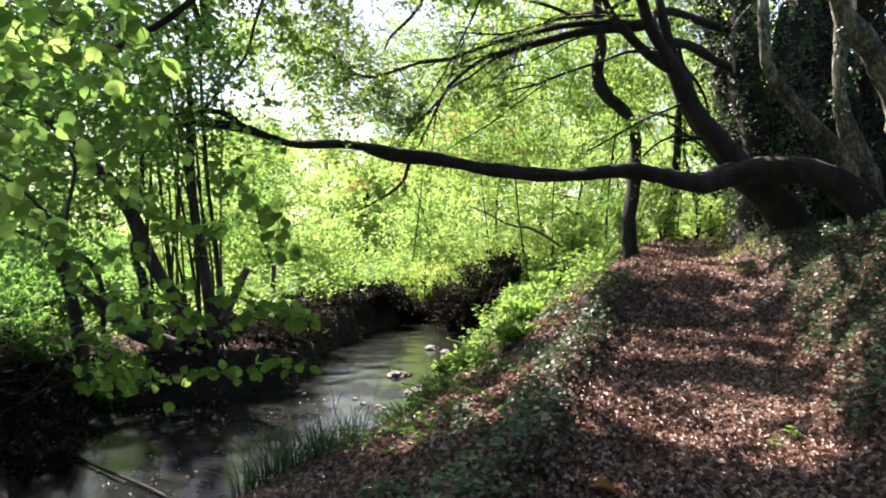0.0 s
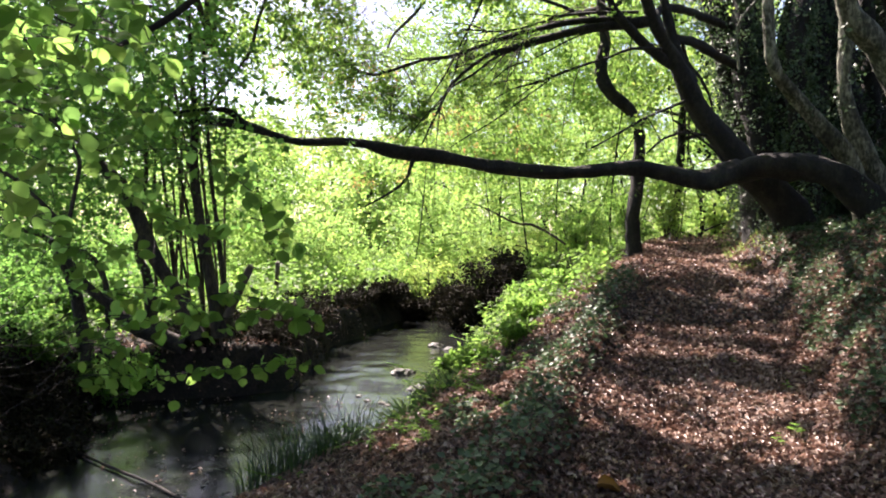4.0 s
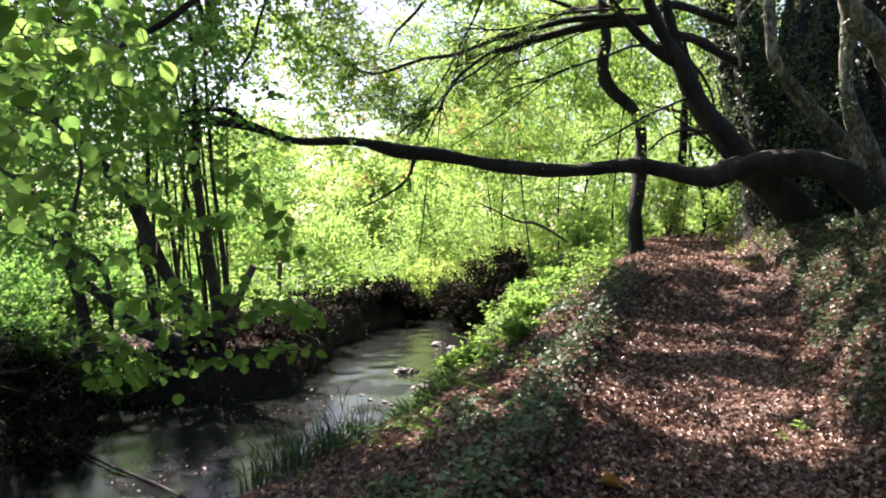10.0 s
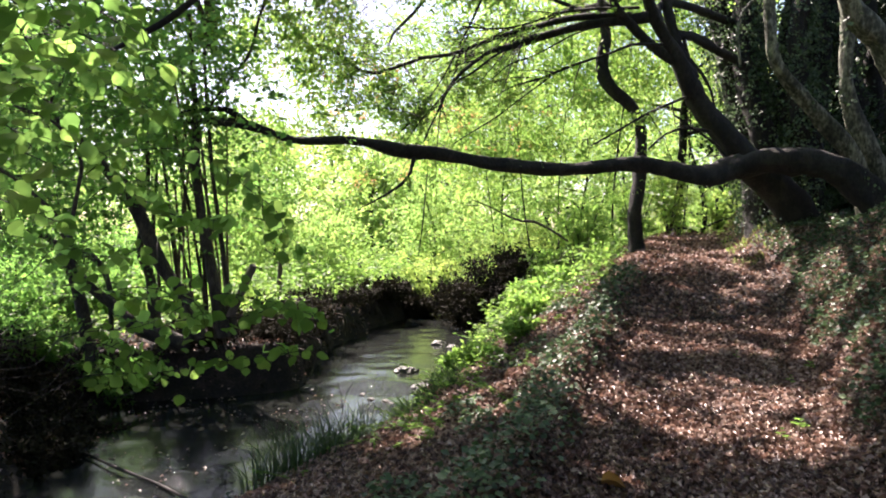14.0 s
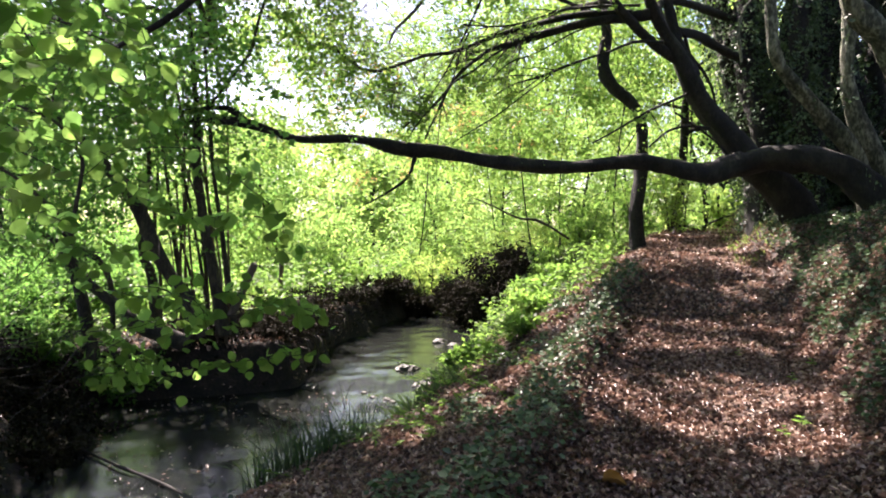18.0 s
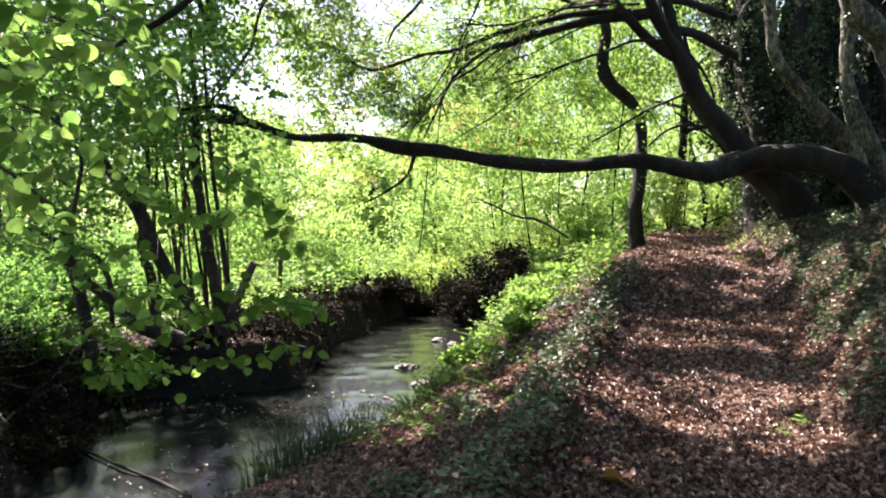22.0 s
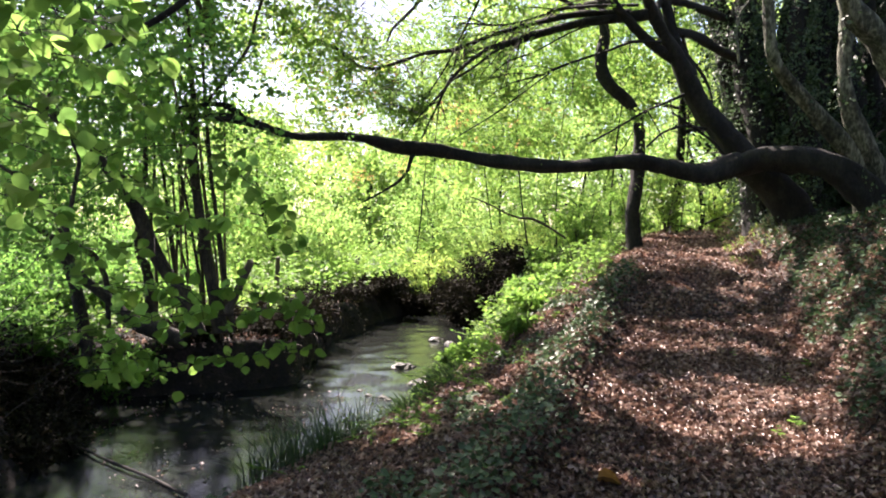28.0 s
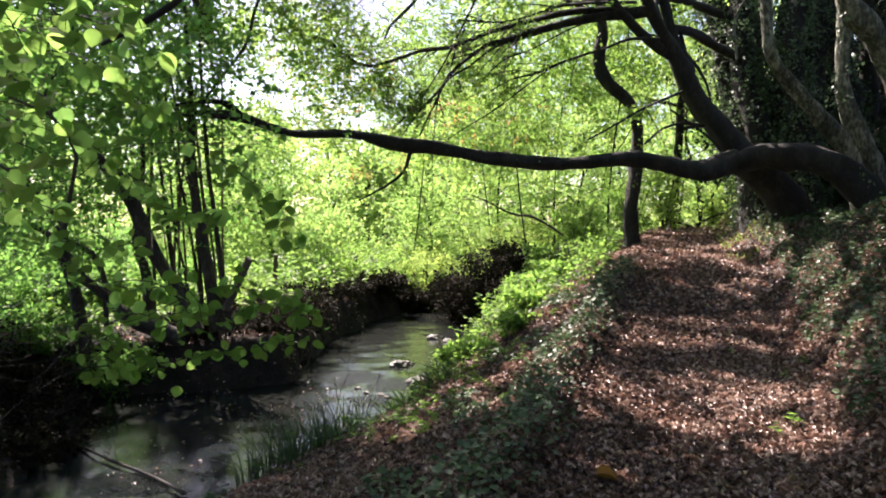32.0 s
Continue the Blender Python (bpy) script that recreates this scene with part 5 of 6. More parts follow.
# high shoots at the eye's height and above, then the low ones over the water
for points, per in (
        ([(-1.57, 2.30, 2.44), (-1.35, 2.30, 2.34), (-1.18, 2.30, 2.27), (-1.06, 2.30, 2.22)], 3),
        ([(-1.64, 2.40, 2.31), (-1.43, 2.40, 2.27), (-1.25, 2.40, 2.18)], 3),
        ([(-1.71, 2.50, 2.18), (-1.51, 2.50, 2.13), (-1.37, 2.50, 2.05)], 3),
        ([(-1.85, 2.70, 1.98), (-1.66, 2.70, 1.93), (-1.48, 2.70, 1.85)], 3),
        ([(-1.40, 2.40, 2.54), (-1.25, 2.40, 2.40), (-1.12, 2.40, 2.31)], 3),
        ([(-1.38, 2.70, 2.65), (-1.20, 2.70, 2.49), (-1.14, 2.70, 2.34)], 3),
        ([(-2.00, 2.90, 1.80), (-1.78, 2.90, 1.72), (-1.60, 2.90, 1.65)], 3),
        ([(-1.50, 2.20, 2.35), (-1.36, 2.20, 2.28), (-1.29, 2.20, 2.17)], 3),
        ([(-1.71, 2.50, 2.06), (-1.57, 2.50, 2.00), (-1.47, 2.50, 1.92)], 3),
        ([(-1.72, 3.20, 2.39), (-1.52, 3.20, 2.28), (-1.29, 3.20, 2.11)], 3),
        ([(-2.00, 3.40, 2.11), (-1.70, 3.40, 2.01), (-1.45, 3.40, 1.83)], 3),
        ([(-1.31, 3.70, 2.03), (-1.04, 3.70, 1.85), (-0.86, 3.70, 1.70), (-0.83, 3.70, 1.48)], 3),
        ([(-1.76, 3.70, 1.85), (-1.47, 3.70, 1.70), (-1.19, 3.70, 1.65)], 3),
        ([(-2.01, 3.60, 1.52), (-1.75, 3.60, 1.49), (-1.57, 3.60, 1.52)], 3)):
    bough(points, per, 0.08)
for points, per in (
        ([(-2.08, 4.00, 1.30), (-1.75, 4.00, 1.23), (-1.49, 4.00, 1.24), (-1.36, 4.00, 1.12)], 2),
        ([(-2.18, 4.00, 1.02), (-1.92, 4.00, 0.98), (-1.72, 4.00, 0.86)], 2),
        ([(-1.97, 4.10, 1.11), (-1.67, 4.10, 1.06), (-1.43, 4.10, 1.00)], 2),
        ([(-2.09, 4.00, 0.77), (-1.63, 4.00, 0.79), (-1.34, 4.00, 0.84), (-1.04, 4.00, 0.87), (-0.80, 4.00, 0.90)], 2),
        ([(-1.54, 4.20, 1.08), (-1.23, 4.20, 1.09), (-0.99, 4.20, 1.14), (-0.78, 4.20, 1.09), (-0.72, 4.20, 0.99)], 2),
        ([(-1.43, 4.30, 1.22), (-1.11, 4.30, 1.19), (-0.85, 4.30, 1.12)], 2),
        ([(-2.03, 3.90, 0.97), (-1.83, 3.90, 0.94), (-1.70, 3.90, 0.83)], 2),
        ([(-1.66, 4.00, 1.28), (-1.49, 4.00, 1.18), (-1.42, 4.00, 1.07)], 2)):
    bough(points, per, 0.078)

# ---- meadow and waterside plants ----
def blades(n, x, y, z, tall, lean, width, shape):
    """Grass blades as thin, bent, tapering leaves."""
    a = rng.uniform(0, 2 * math.pi, n)
    way = unit(np.stack([np.cos(a) * lean, np.sin(a) * lean, np.ones(n)], -1) + 0.2 * rng.standard_normal((n, 3)))
    up = np.stack([-np.sin(a), np.cos(a), np.zeros(n)], -1) + 0.5 * rng.standard_normal((n, 3))
    shape.leaves(np.stack([x, y, z], -1), way, up, tall, width, 0.02)


meadow = Shape()
for n, x0, x1, y0, y1, tall, width in ((20000, -14, 1, 12, 22, 0.4, 0.07), (16000, -30, 4, 22, 46, 0.55, 0.12)):
    x, y, z = scatter(n, x0, x1, y0, y1, lambda x, y: x < np.interp(y, S_Y, S_L) - 1.2)
    blades(len(x), x, y, z - 0.02, tall * rng.uniform(0.5, 1.3, len(x)), 0.4, width, meadow)
tagged(meadow.make("meadow_grass", GRASS), "tall sunlit green meadow grass beyond the stream", "grass", kind="stuff")

nettles = Shape()


def nettle_patch(n, test, x0, x1, y0, y1, tall, leaf):
    x, y, z = scatter(n, x0, x1, y0, y1, test)
    m = len(x)
    t = tall * rng.uniform(0.5, 1.2, m)
    lines = np.stack([x, y, z], -1)[:, None] + np.linspace(0, 1, 4)[None, :, None] * np.stack([0.2 * rng.standard_normal(m), 0.2 * rng.standard_normal(m), t], -1)[:, None]
    nettles.tubes(lines, np.full((m, 4), 0.004), 3)
    k = 14
    u = rng.uniform(0.15, 1, (m, k, 1))
    pos = lines[:, :1] + u * (lines[:, -1:] - lines[:, :1])
    a = rng.uniform(0, 2 * math.pi, (m, k))
    way = np.stack([np.cos(a), np.sin(a), rng.uniform(-0.5, 0.2, (m, k))], -1)
    up = np.array([0, 0, 1.0]) + 0.3 * rng.standard_normal((m, k, 3))
    nettles.leaves(pos, way, up, leaf * rng.uniform(0.6, 1.3, m * k), 0.55)


edge_l = lambda x, y: np.interp(y, S_Y, S_L) - x
nettle_patch(2600, lambda x, y: (edge_l(x, y) > 0.35) & (edge_l(x, y) < 4), -9, 4, 11, 24, 0.9, 0.1)
nettle_patch(420, lambda x, y: (edge_l(x, y) > 1.8) & (edge_l(x, y) < 6), -9, -3, 9.5, 13, 0.4, 0.08)
nettle_patch(420, lambda x, y: (x > np.interp(y, S_Y, S_R) + 0.3) & (x < path_x(y) - 1.3) & (wave(1.5 * x, 1.5 * y, 3) > -0.2), 0.8, 5, 9.5, 15, 0.5, 0.09)
right_edge = lambda x, y: x - np.interp(y, S_Y, S_R)
nettle_patch(1500, lambda x, y: (right_edge(x, y) > 0.12) & (x < path_x(y) - 1.5) & (wave(1.9 * x, 1.7 * y, 5) + 0.4 * wave(5 * x, 5 * y) > -0.05), -1.5, 4, 5.5, 13, 0.14, 0.055)
nettle_patch(700, lambda x, y: (right_edge(x, y) > 0.02) & (right_edge(x, y) < 0.6), -1.5, 2.4, 7.5, 16, 0.22, 0.07)
tagged(nettles.make("nettles", NETTLE), "bright green nettles along the stream's banks", "nettles", kind="stuff")


def bush(x, y, tall, spread, mat, label, n=70, leaf=0.08):
    z = float(height(x, y)) - 0.05
    t = thing("bush", (x, y, z), label, "bush", "bushes on the stream bank")
    crown, wood = Shape(), Shape()
    for i in range(6):
        a = i * 1.05 + x
        pts = [(x, y, z, 0.025)] + [(x + spread * 0.6 * math.cos(a) * u, y + spread * 0.6 * math.sin(a) * u, z + tall * (u - 0.15 * u * u), 0.025 * (1.05 - u)) for u in (0.4, 0.75, 1)]
        p = stem("stem", t, pts, TWIG, "", 5, 0.05, i)
        m = n // 6
        o, d, r = along(p, 0.2, 1, m)
        sprays(crown, wood, o, rng.standard_normal((m, 3)) * np.array([1, 1, 0.5]) + 0.4 * d, spread * 0.45 * rng.uniform(0.6, 1.3, m), 6, 5, leaf, 0.3, 0.6)
    crown.make("crown", mat, t)
    wood.make("twig", TWIG, t)


# the near-black bushes stand in for the shadowed hollow by the water
for x, y, tall, spread, mat, label in ((1.8, 14.3, 0.5, 0.8, NETTLE, "leafy bush on the stream bank"),
                                       (3.1, 15.5, 1.6, 0.9, NETTLE, "leafy bush on the stream bank"), (-1.5, 17.2, 0.4, 0.9, SHADE_BRAMBLE, "bush coloured dark to stand in for the shadowed hollow at the water's edge"),
                                       (0.9, 15.8, 1.5, 1.5, SHADE_BRAMBLE, "bush coloured dark to stand in for the shadowed hollow at the water's edge"), (1.5, 16.0, 1.6, 1.5, SHADE_BRAMBLE, "bush coloured dark to stand in for the shadowed hollow at the water's edge"), (0.6, 16.6, 1.3, 0.9, SHADE_BRAMBLE, "bush coloured dark to stand in for the shadowed hollow at the water's edge"), (1.9, 16.8, 1.5, 1.0, SHADE_BRAMBLE, "bush coloured dark to stand in for the shadowed hollow at the water's edge"), (0.3, 18.6, 1.1, 0.8, SHADE_BRAMBLE, "bush coloured dark to stand in for the shadowed hollow at the water's edge"), (-0.8, 18.2, 0.9, 0.8, SHADE_BRAMBLE, "bush coloured dark to stand in for the shadowed hollow at the water's edge"), (3.6, 18.5, 2.4, 1.3, NETTLE, "leafy bush on the stream bank"),
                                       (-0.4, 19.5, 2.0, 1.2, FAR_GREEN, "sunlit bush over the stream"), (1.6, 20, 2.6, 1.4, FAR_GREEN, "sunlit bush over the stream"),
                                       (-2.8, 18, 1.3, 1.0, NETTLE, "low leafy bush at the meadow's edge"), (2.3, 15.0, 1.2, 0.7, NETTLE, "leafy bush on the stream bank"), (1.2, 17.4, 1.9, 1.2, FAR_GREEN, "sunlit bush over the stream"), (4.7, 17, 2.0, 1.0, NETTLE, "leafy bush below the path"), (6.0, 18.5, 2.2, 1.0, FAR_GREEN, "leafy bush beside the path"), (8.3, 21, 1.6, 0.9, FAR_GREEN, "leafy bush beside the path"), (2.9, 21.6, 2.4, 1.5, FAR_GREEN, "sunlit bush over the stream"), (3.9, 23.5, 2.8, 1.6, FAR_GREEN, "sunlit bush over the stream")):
    bush(x, y, tall, spread, mat, label, 260 if mat is SHADE_BRAMBLE else 110)
for x, y, tall, spread in ((-7.2, 11.6, 1.5, 1.2), (-6.4, 12.6, 1.6, 1.2), (-5.6, 11.4, 1.1, 1.0), (-8.2, 13.0, 1.9, 1.3), (-7.0, 14.2, 1.8, 1.3), (-5.2, 13.2, 1.2, 1.0), (-6.2, 10.6, 0.9, 0.9), (-9.2, 14.6, 2.2, 1.4)):
    bush(x, y, tall, spread, HAZEL, "leafy green bush behind the hazel stems", 170, 0.075)
for x, y, tall, spread in ((6.9, 11.6, 1.1, 0.8), (7.4, 12.6, 1.6, 1.0), (7.7, 11.2, 1.5, 1.0), (7.6, 13.6, 1.5, 1.0)):
    bush(x, y, tall, spread, IVY, "dark ivy-covered bush under the trees on the bank", 150, 0.07)
for x, y, tall, spread in ((-2.35, 11.6, 0.8, 0.7), (-2.4, 10.2, 0.7, 0.7), (-2.45, 9.2, 0.6, 0.6), (-2.5, 13.2, 0.8, 0.7), (-3.0, 12.4, 0.85, 0.8), (-3.0, 11.0, 0.75, 0.8), (-2.9, 13.9, 0.8, 0.8), (-3.4, 10.2, 0.6, 0.8), (-2.9, 8.2, 0.45, 0.6), (-3.6, 7.2, 0.4, 0.6), (-2.2, 15.0, 0.7, 0.7), (-1.9, 16.0, 0.6, 0.7), (-4.4, 7.6, 0.5, 0.7), (-4.6, 6.2, 0.4, 0.6), (-5.4, 7.0, 0.5, 0.8), (-6.2, 8.6, 0.6, 0.9), (-5.2, 8.8, 0.5, 0.8), (-4.2, 9.0, 0.45, 0.7), (-7.0, 9.6, 0.6, 0.9), (-3.4, 9.6, 0.4, 0.6)):
    if float(np.interp(y, S_Y, S_L)) - x < 0.15:
        continue
    dry = y > 6.8
    if x < -4.1 and y > 8.5:
        bush(x, y, tall + 0.25, spread, HAZEL, "green leafy bush on the far bank", 110, 0.07)
        continue
    bush(x, y, tall * (0.65 if y > 9.8 else 1), spread, SHADE_BRAMBLE if dry else IVY, "withered bramble along the stream bank, darkened for its shade" if dry else "low dark bramble drooping over the stream bank", 60, 0.06)
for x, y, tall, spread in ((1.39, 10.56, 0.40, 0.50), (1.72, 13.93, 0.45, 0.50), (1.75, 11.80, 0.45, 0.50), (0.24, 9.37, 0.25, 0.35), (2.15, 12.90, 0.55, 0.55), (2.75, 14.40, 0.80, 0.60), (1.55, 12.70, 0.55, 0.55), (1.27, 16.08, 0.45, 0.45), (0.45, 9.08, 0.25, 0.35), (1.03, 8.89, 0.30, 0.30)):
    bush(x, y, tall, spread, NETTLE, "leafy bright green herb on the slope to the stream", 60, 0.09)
# tangle on the near bank, its shade put into the leaf colour
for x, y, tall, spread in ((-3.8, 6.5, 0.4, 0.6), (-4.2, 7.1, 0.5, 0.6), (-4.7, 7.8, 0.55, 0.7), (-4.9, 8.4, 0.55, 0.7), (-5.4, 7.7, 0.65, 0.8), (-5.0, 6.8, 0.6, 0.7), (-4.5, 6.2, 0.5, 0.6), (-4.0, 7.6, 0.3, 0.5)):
    bush(x, y, tall, spread, SHADE_BRAMBLE, "tangled bramble coloured dark for the shaded bank", 90, 0.065)
root = Shape()
for i in range(22):
    y = rng.uniform(9.7, 14)
    x = float(np.interp(y, S_Y, S_L)) - 0.1
    z = rng.uniform(-0.25, 0.0)
    root.limb([(x - 0.3, y, z + 0.05, 0.02), (x - 0.02, y + rng.uniform(-0.1, 0.1), z, 0.018), (x + 0.06, y + rng.uniform(-0.2, 0.2), z - 0.2, 0.012), (x + 0.05, y + rng.uniform(-0.3, 0.3), z - 0.4, 0.006)], 5, 0.1, i, 0.06)
tagged(root.make("bank_roots", TWIG), "bare roots hanging from the undercut bank", "roots", kind="stuff")
branch_dead = Shape()
branch_dead.limb([(2.51, 14.00, 1.41, 0.025), (2.17, 14.00, 1.64, 0.025), (1.83, 14.00, 1.81, 0.027), (1.60, 14.00, 1.82, 0.025), (1.32, 14.00, 1.91, 0.020), (0.98, 14.00, 2.09, 0.016), (0.58, 14.00, 2.25, 0.009)], 6, 0.08, 2)
tagged(branch_dead.make("dead_branch", TWIG), "bare dark dead branch among the bushes", "branch")


verge = Shape()
x, y, z = scatter(60000, 2, 9, 9, 22, lambda x, y: (x - path_x(y) > 0.68) & (x - path_x(y) < 1.6) & (y > 10.5) & (wave(2 * x, 2 * y, 9) > -0.5))
blades(len(x), x, y, z - 0.02, rng.uniform(0.05, 0.15, len(x)), 0.8, 0.1, verge)
tagged(verge.make("verge_grass", GRASS), "short pale grass on the verge above the path", "grass", kind="stuff")


tuft = Shape()
x, y, z = scatter(26000, -1.5, 2.6, 7, 16, lambda x, y: (right_edge(x, y) > 0.02) & (right_edge(x, y) < 0.8) & (wave(3 * x, 3 * y, 2) > -0.1))
blades(len(x), x, y, z - 0.02, rng.uniform(0.1, 0.32, len(x)), 1.0, 0.07, tuft)
tagged(tuft.make("bank_grass", SEDGE), "green grass hanging over the water's edge", "grass", kind="stuff")


# ---- small things ----
def post(base, top, r, label):
    t = Shape()
    b, c = np.array(base), np.array(top)
    t.limb([tuple(b) + (r,), tuple(b * 0.5 + c * 0.5) + (r,), tuple(c) + (r * 0.95,)], 8, 0.05, base[0], 0.1)
    tagged(t.make("wooden_post", POST), label, "post", "old posts by the stream")


post((-2.87, 9.30, 0.47), (-2.53, 9.30, 1.16), 0.055, "leaning grey weathered wooden post")
post((-3.09, 13.00, 0.38), (-3.04, 13.00, 1.06), 0.045, "upright dark wooden fence post")
post((-2.44, 16.00, -0.09), (-2.34, 16.00, 0.56), 0.04, "dark rotten post in the bank")

post((-2.27, 19.00, -0.03), (-2.27, 19.00, 0.87), 0.06, "short grey fence post among the meadow grass")


def rock(x, y, z, size, squash, label):
    bm = bmesh.new()
    bmesh.ops.create_icosphere(bm, subdivisions=3, radius=size)
    for v in bm.verts:
        q = v.co.copy()
        v.co *= 1 + 0.35 * noise.noise(q * 2.2 / size + Vector((x, y, z))) + 0.1 * noise.noise(q * 6 / size)
        v.co.z *= squash
    me = bpy.data.meshes.new("rock")
    bm.to_mesh(me)
    bm.free()
    me.materials.append(STONE)
    ob = new("rock", me)
    ob.location = (x, y, z)
    tagged(ob, label, "rock", "stones in the stream")


for px, py, d, size in ((-0.62, 10.92, -0.60, 0.16), (-0.50, 11.05, -0.60, 0.11), (-0.34, 9.79, -0.60, 0.13), (-0.21, 9.94, -0.60, 0.15), (-0.10, 10.24, -0.60, 0.12), (-0.76, 9.00, -0.60, 0.06), (-0.96, 9.12, -0.60, 0.05), (-0.68, 8.88, -0.60, 0.05), (-1.90, 9.72, -0.60, 0.12), (-1.10, 9.38, -0.60, 0.05), (-0.10, 13.59, -0.60, 0.15), (0.17, 13.19, -0.60, 0.12)):
    rock(px, py, d, size, 0.5, "grey wet stone in the shallow stream")

for x, y in ((-1.56, 6.26), (-1.51, 6.48), (-1.43, 6.73), (-1.25, 6.99), (-1.13, 7.14), (-0.93, 7.18), (-1.64, 6.02), (-1.26, 6.33), (-1.16, 6.18), (-1.00, 6.61), (-1.28, 6.02), (-1.01, 6.18), (-0.78, 6.88), (-0.88, 6.33)):
    foot = max(WATER - 0.03, float(height(x, y)) - 0.02)
    clump = thing("sedge_clump", (x, y, foot), "dark green sedge tuft at the water's edge", "sedge", "sedge at the water's edge")
    for b in range(34):
        a, r = rng.uniform(0, 6.283), 0.16 * rng.random() ** 0.5
        t, lean = rng.uniform(0.2, 0.55), rng.uniform(0.2, 1.2)
        u = np.linspace(0, 1, 6)[:, None]
        out = np.array([math.cos(a), math.sin(a), 0])
        mid = np.array([x + r * out[0], y + r * out[1], foot]) + out * lean * t * u ** 2 + np.array([0, 0, 1.0]) * t * (u - 0.3 * lean * u ** 2.5)
        side = np.cross(out, (0, 0, 1.0)) * 0.0065 * (1.02 - u ** 2)
        j = np.arange(5) * 2
        s = Shape()
        s.add(np.stack([mid - side, mid + side], 1), np.stack([j, j + 1, j + 3, j + 2], -1))
        s.make("blade", SEDGE, clump)


# ---- seedlings, twigs and a yellow leaf on the path ----
def seedling(x, y, leaf, n, mat, label):
    z = float(height(x, y))
    t = thing("seedling", (x, y, z), label, "plant", "seedlings on the path")
    st = Shape()
    st.tubes(np.array([[(x, y, z), (x + 0.01, y, z + 0.06), (x + 0.015, y, z + 0.12)]]), np.array([[0.003, 0.0025, 0.002]]), 4)
    st.make("stem", TWIG, t)
    for i in range(n):
        a = i * 2.4
        lf = Shape()
        lf.leaves(np.array([(x + 0.012, y, z + 0.05 + 0.07 * i / n)]), np.array([(math.cos(a), math.sin(a), 0.25)]), np.array([(0, 0, 1.0)]), leaf * (1.1 - 0.4 * i / n), 0.7, 0.15, True)
        lf.make("leaf", mat, t)


for x, y, leaf, n in ((2.58, 5.03, 0.07, 5), (3.29, 6.23, 0.06, 5), (3.01, 6.03, 0.05, 4), (2.04, 8.18, 0.05, 4), (2.35, 4.83, 0.05, 4), (2.87, 6.82, 0.04, 4)):
    seedling(x, y, leaf, n, NETTLE, "small bright green seedling among fallen leaves")


def fallen_twig(x, y, a, ln, r, group="twigs on the path"):
    p = [(x + ln * u * math.cos(a), y + ln * u * math.sin(a) + 0.02 * math.sin(7 * u)) for u in (-0.5, -0.15, 0.2, 0.5)]
    s = Shape()
    s.limb([(px, py, float(height(px, py)) + r + 0.012, r * (1.1 - 0.2 * i)) for i, (px, py) in enumerate(p)], 5, 0.1, x, 0.04)
    tagged(s.make("fallen_twig", TWIG), "thin brown fallen twig lying on the leaves", "twig", group)


for i in range(26):
    y = 3.9 + 6 * rng.random()
    fallen_twig(float(path_x(y)) + rng.uniform(-0.8, 1.6), y, rng.uniform(0, 3.1), rng.uniform(0.15, 0.5), rng.uniform(0.003, 0.008))
for i in range(22):
    y = 9.0 + 3.5 * rng.random()
    fallen_twig(float(np.interp(y, S_Y, S_L)) - rng.uniform(0.4, 2.6), y, rng.uniform(0, 3.1), rng.uniform(0.2, 0.7), rng.uniform(0.004, 0.011), "twigs on the far bank")
YELLOW = leaf_material("yellow_leaf", [(0.2, (0.3, 0.15, 0.03)), (1.0, (0.45, 0.26, 0.06))], 1.0, 0.2)
lf = Shape()
x, y = 1.00, 4.14
lf.leaves(np.array([(x - 0.06, y, float(height(x, y)) + 0.03)]), np.array([(1, -0.5, 0.12)]), np.array([(0.3, -0.8, 0.8)]), 0.15, 0.4, 0.6, True)
tagged(lf.make("yellow_leaf", YELLOW), "large curled yellow leaf fallen on the path", "leaf")
fallen = Shape()
fallen.limb([(-4.10, 7.20, -0.57, 0.014), (-3.59, 6.85, -0.57, 0.014), (-3.01, 6.38, -0.57, 0.014), (-2.50, 5.98, -0.57, 0.014), (-2.07, 5.60, -0.57, 0.014)], 6, 0.1, 2)
tagged(fallen.make("fallen_branch", DARK_TWIG), "bare fallen branch lying in the stream", "branch")


stick = Shape()
stick.limb([(-4.40, 8.95, -0.40, 0.012), (-4.32, 8.90, -0.49, 0.014), (-4.22, 8.88, -0.52, 0.015), (-4.1, 8.9, -0.48, 0.024), (-3.92, 8.95, -0.43, 0.012)], 6, 0.1, 4, 0.05)
tagged(stick.make("bent_stick", PALE_BARK), "pale bent stick caught on the far bank", "stick")


# dead stalks standing in the shallows
for x, y, dx, dz in ((-1.44, 10.57, 0.23, 0.45), (-0.81, 11.65, 0.13, 0.40), (-1.25, 8.65, -0.09, 0.36), (-1.30, 8.71, 0.19, 0.37), (-1.75, 9.33, 0.05, 0.24), (-0.89, 9.64, 0.11, 0.22)):
    s = Shape()
    s.limb([(x, y, WATER - 0.12, 0.006), (x + 0.4 * dx, y, WATER + 0.45 * dz, 0.0055), (x + dx, y, WATER + dz, 0.003)], 5, 0.1, x, 0.05)
    tagged(s.make("dead_stalk", DARK_TWIG), "thin dark dead stalk standing in the shallow water", "stalk", "stalks in the stream")


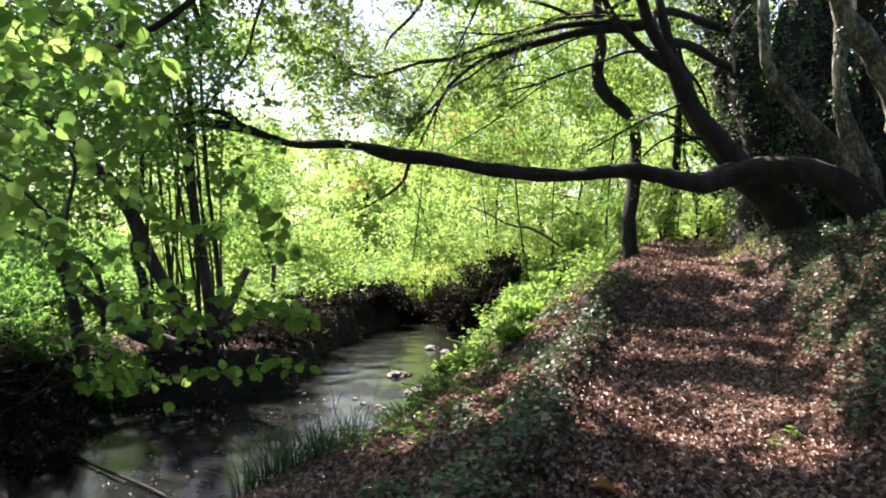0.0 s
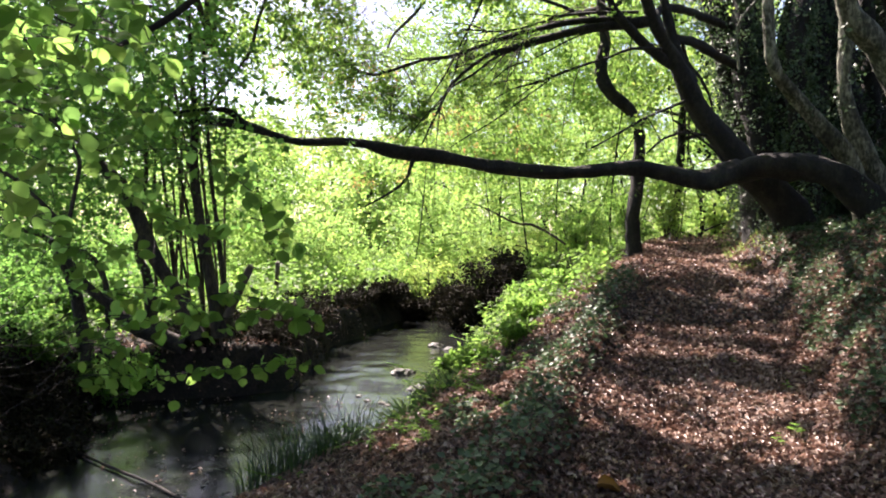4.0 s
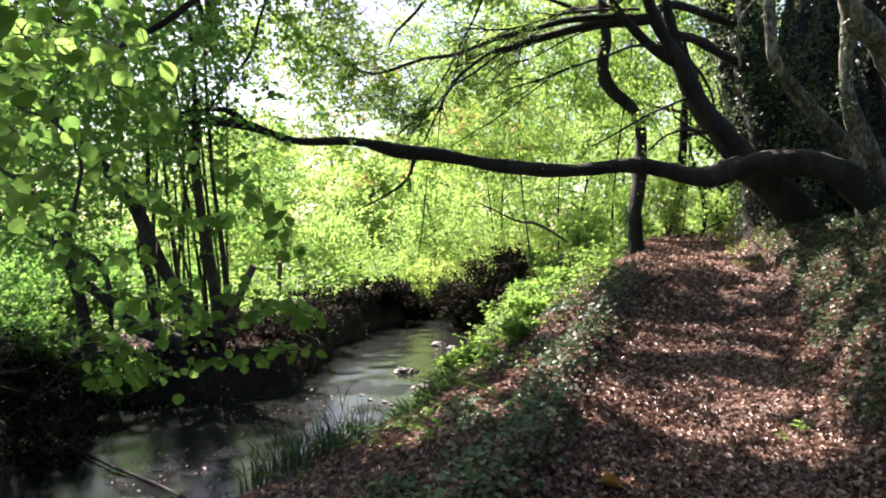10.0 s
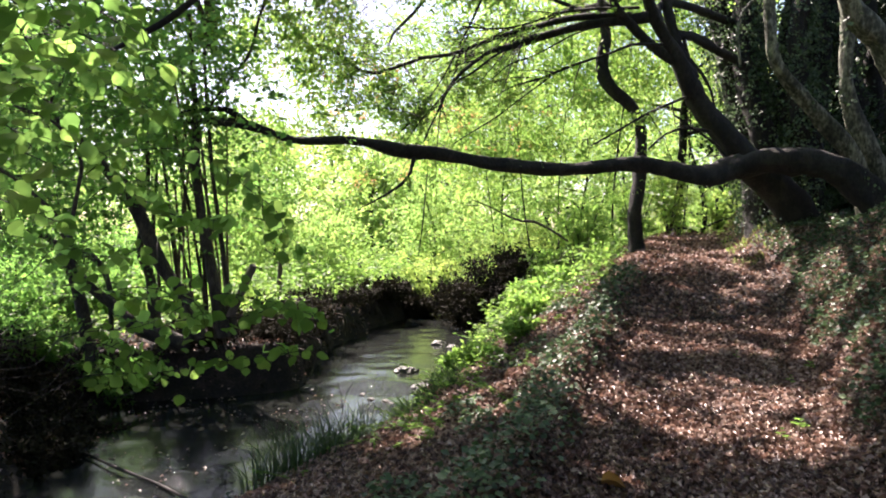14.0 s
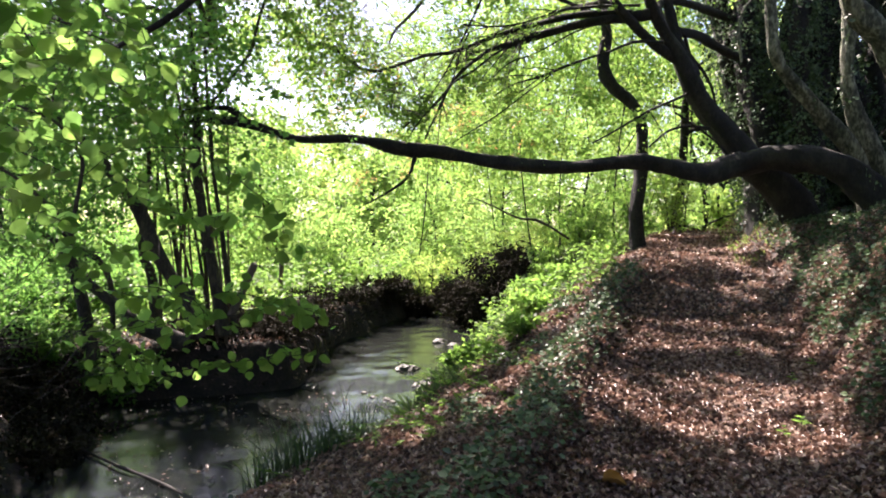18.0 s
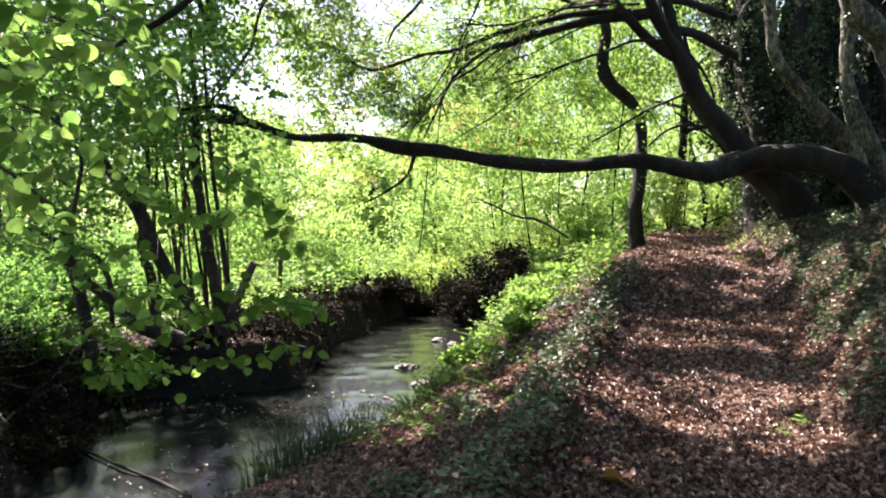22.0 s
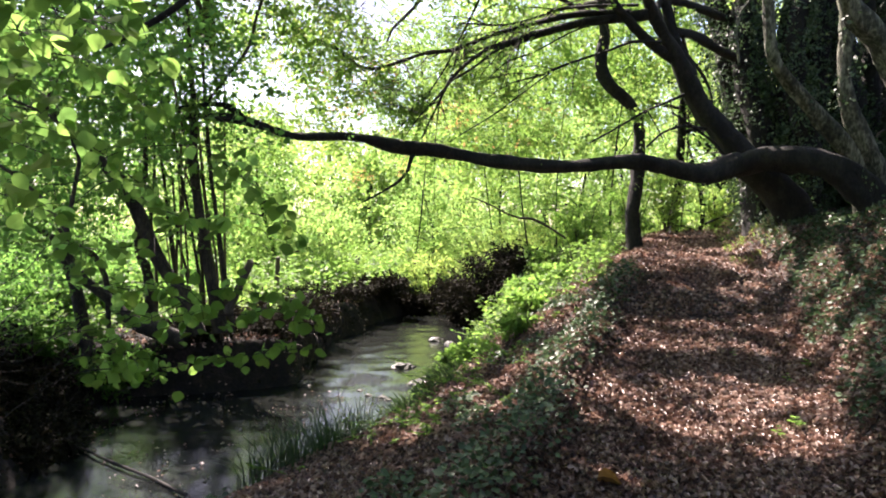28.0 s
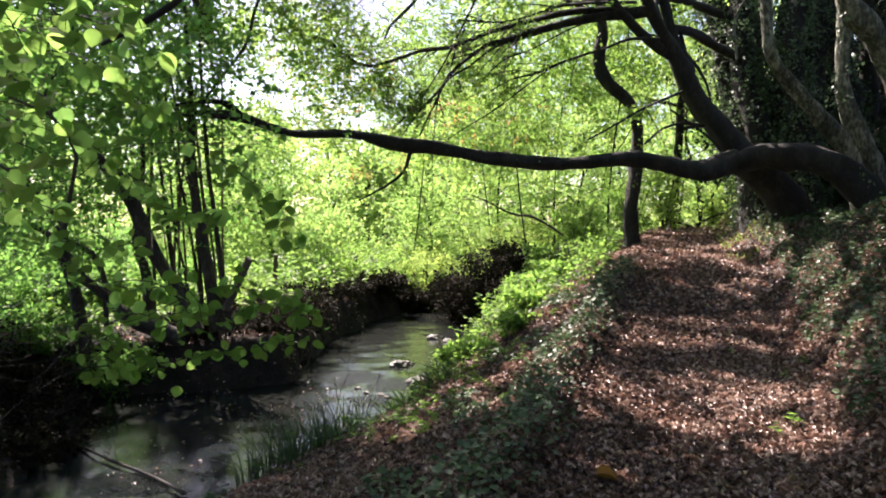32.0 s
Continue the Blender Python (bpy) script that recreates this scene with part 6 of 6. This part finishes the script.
# ---- riffle: choppy wavelets over the stones ----
riffles = []
for cx, cy, lx, ly, amp in ((-1.2, 9.9, 1.2, 1.3, 0.021), (-0.85, 8.70, 0.8, 0.8, 0.018), (-1.62, 8.84, 0.7, 0.9, 0.012), (-0.65, 9.7, 0.8, 1.1, 0.021), (-2.5, 6.0, 1.1, 0.8, 0.032), (-2.14, 6.81, 0.5, 0.6, 0.018)):
    nx, ny = int(lx / 0.013), int(ly / 0.013)
    RX, RY = np.meshgrid(np.linspace(-lx / 2, lx / 2, nx), np.linspace(-ly / 2, ly / 2, ny))
    fade = np.clip(1.25 - (2 * RX / lx) ** 2 - (2 * RY / ly) ** 2 + 0.3 * wave(7 * RX, 7 * RY, cx), 0, 1)
    RZ = 0.6 * amp * (0.7 * wave(46 * RX + cx + 2 * np.sin(9 * RY), 54 * RY, 1) + 0.5 * wave(83 * RX, 91 * RY + cy, 2)) * fade + 0.03 * fade - 0.026
    k = (np.arange(ny - 1)[:, None] * nx + np.arange(nx - 1)[None]).ravel()
    s = Shape()
    s.add(np.stack([RX, RY, RZ], -1), np.stack([k, k + 1, k + nx + 1, k + nx], -1))
    ob = tagged(s.make("riffle", RIFFLEM), "choppy sparkling ripples where the stream runs over stones", "water", "riffles", kind="structure")
    ob.location = (cx, cy, WATER)
    riffles.append(ob)


# ---- what moves ----
def motions():
    walk(water, [(t, pose(0.006 * t, -0.03 * t, WATER + 0.004 * math.sin(2.1 * t))) for t in range(0, 33)])
    for i, r in enumerate(riffles):
        x, y = r.location.x, r.location.y
        walk(r, [(0.4 * j, pose(x + 0.03 * math.sin(2.2 * j + i), y + 0.05 * math.sin(2.7 * j + 2 * i), WATER + 0.004 * math.sin(3.1 * j), 1.5 * math.sin(1.9 * j + i), 1.5 * math.sin(2.3 * j), 0)) for j in range(81)])
    for ob, amount, phase in swaying:
        spot = ob.location.copy()
        walk(ob, [(0.8 * j, Matrix.Translation(spot) @ pose(0, 0, 0, amount * math.sin(1.3 * j + phase), amount * math.sin(1.1 * j + 2 * phase) * (0.6 + 0.4 * math.sin(0.3 * j)), 0.5 * amount * math.sin(0.9 * j))) for j in range(41)])
    for i, s in enumerate(near_sprays):
        rows = []
        for j in range(65):
            t = j * 0.5
            a = 2.2 * math.sin(1.9 * t + i) * (0.5 + 0.5 * math.sin(0.37 * t + 2 * i)) + 1.0 * math.sin(3.1 * t + 1.7 * i)
            b = 2.0 * math.sin(1.5 * t + 2.3 * i) + 0.8 * math.sin(3.7 * t + i)
            rows.append((t, Matrix.Translation(s.location) @ pose(0, 0, 0, a, b, 0.6 * a)))
        walk(s, rows)


motions()
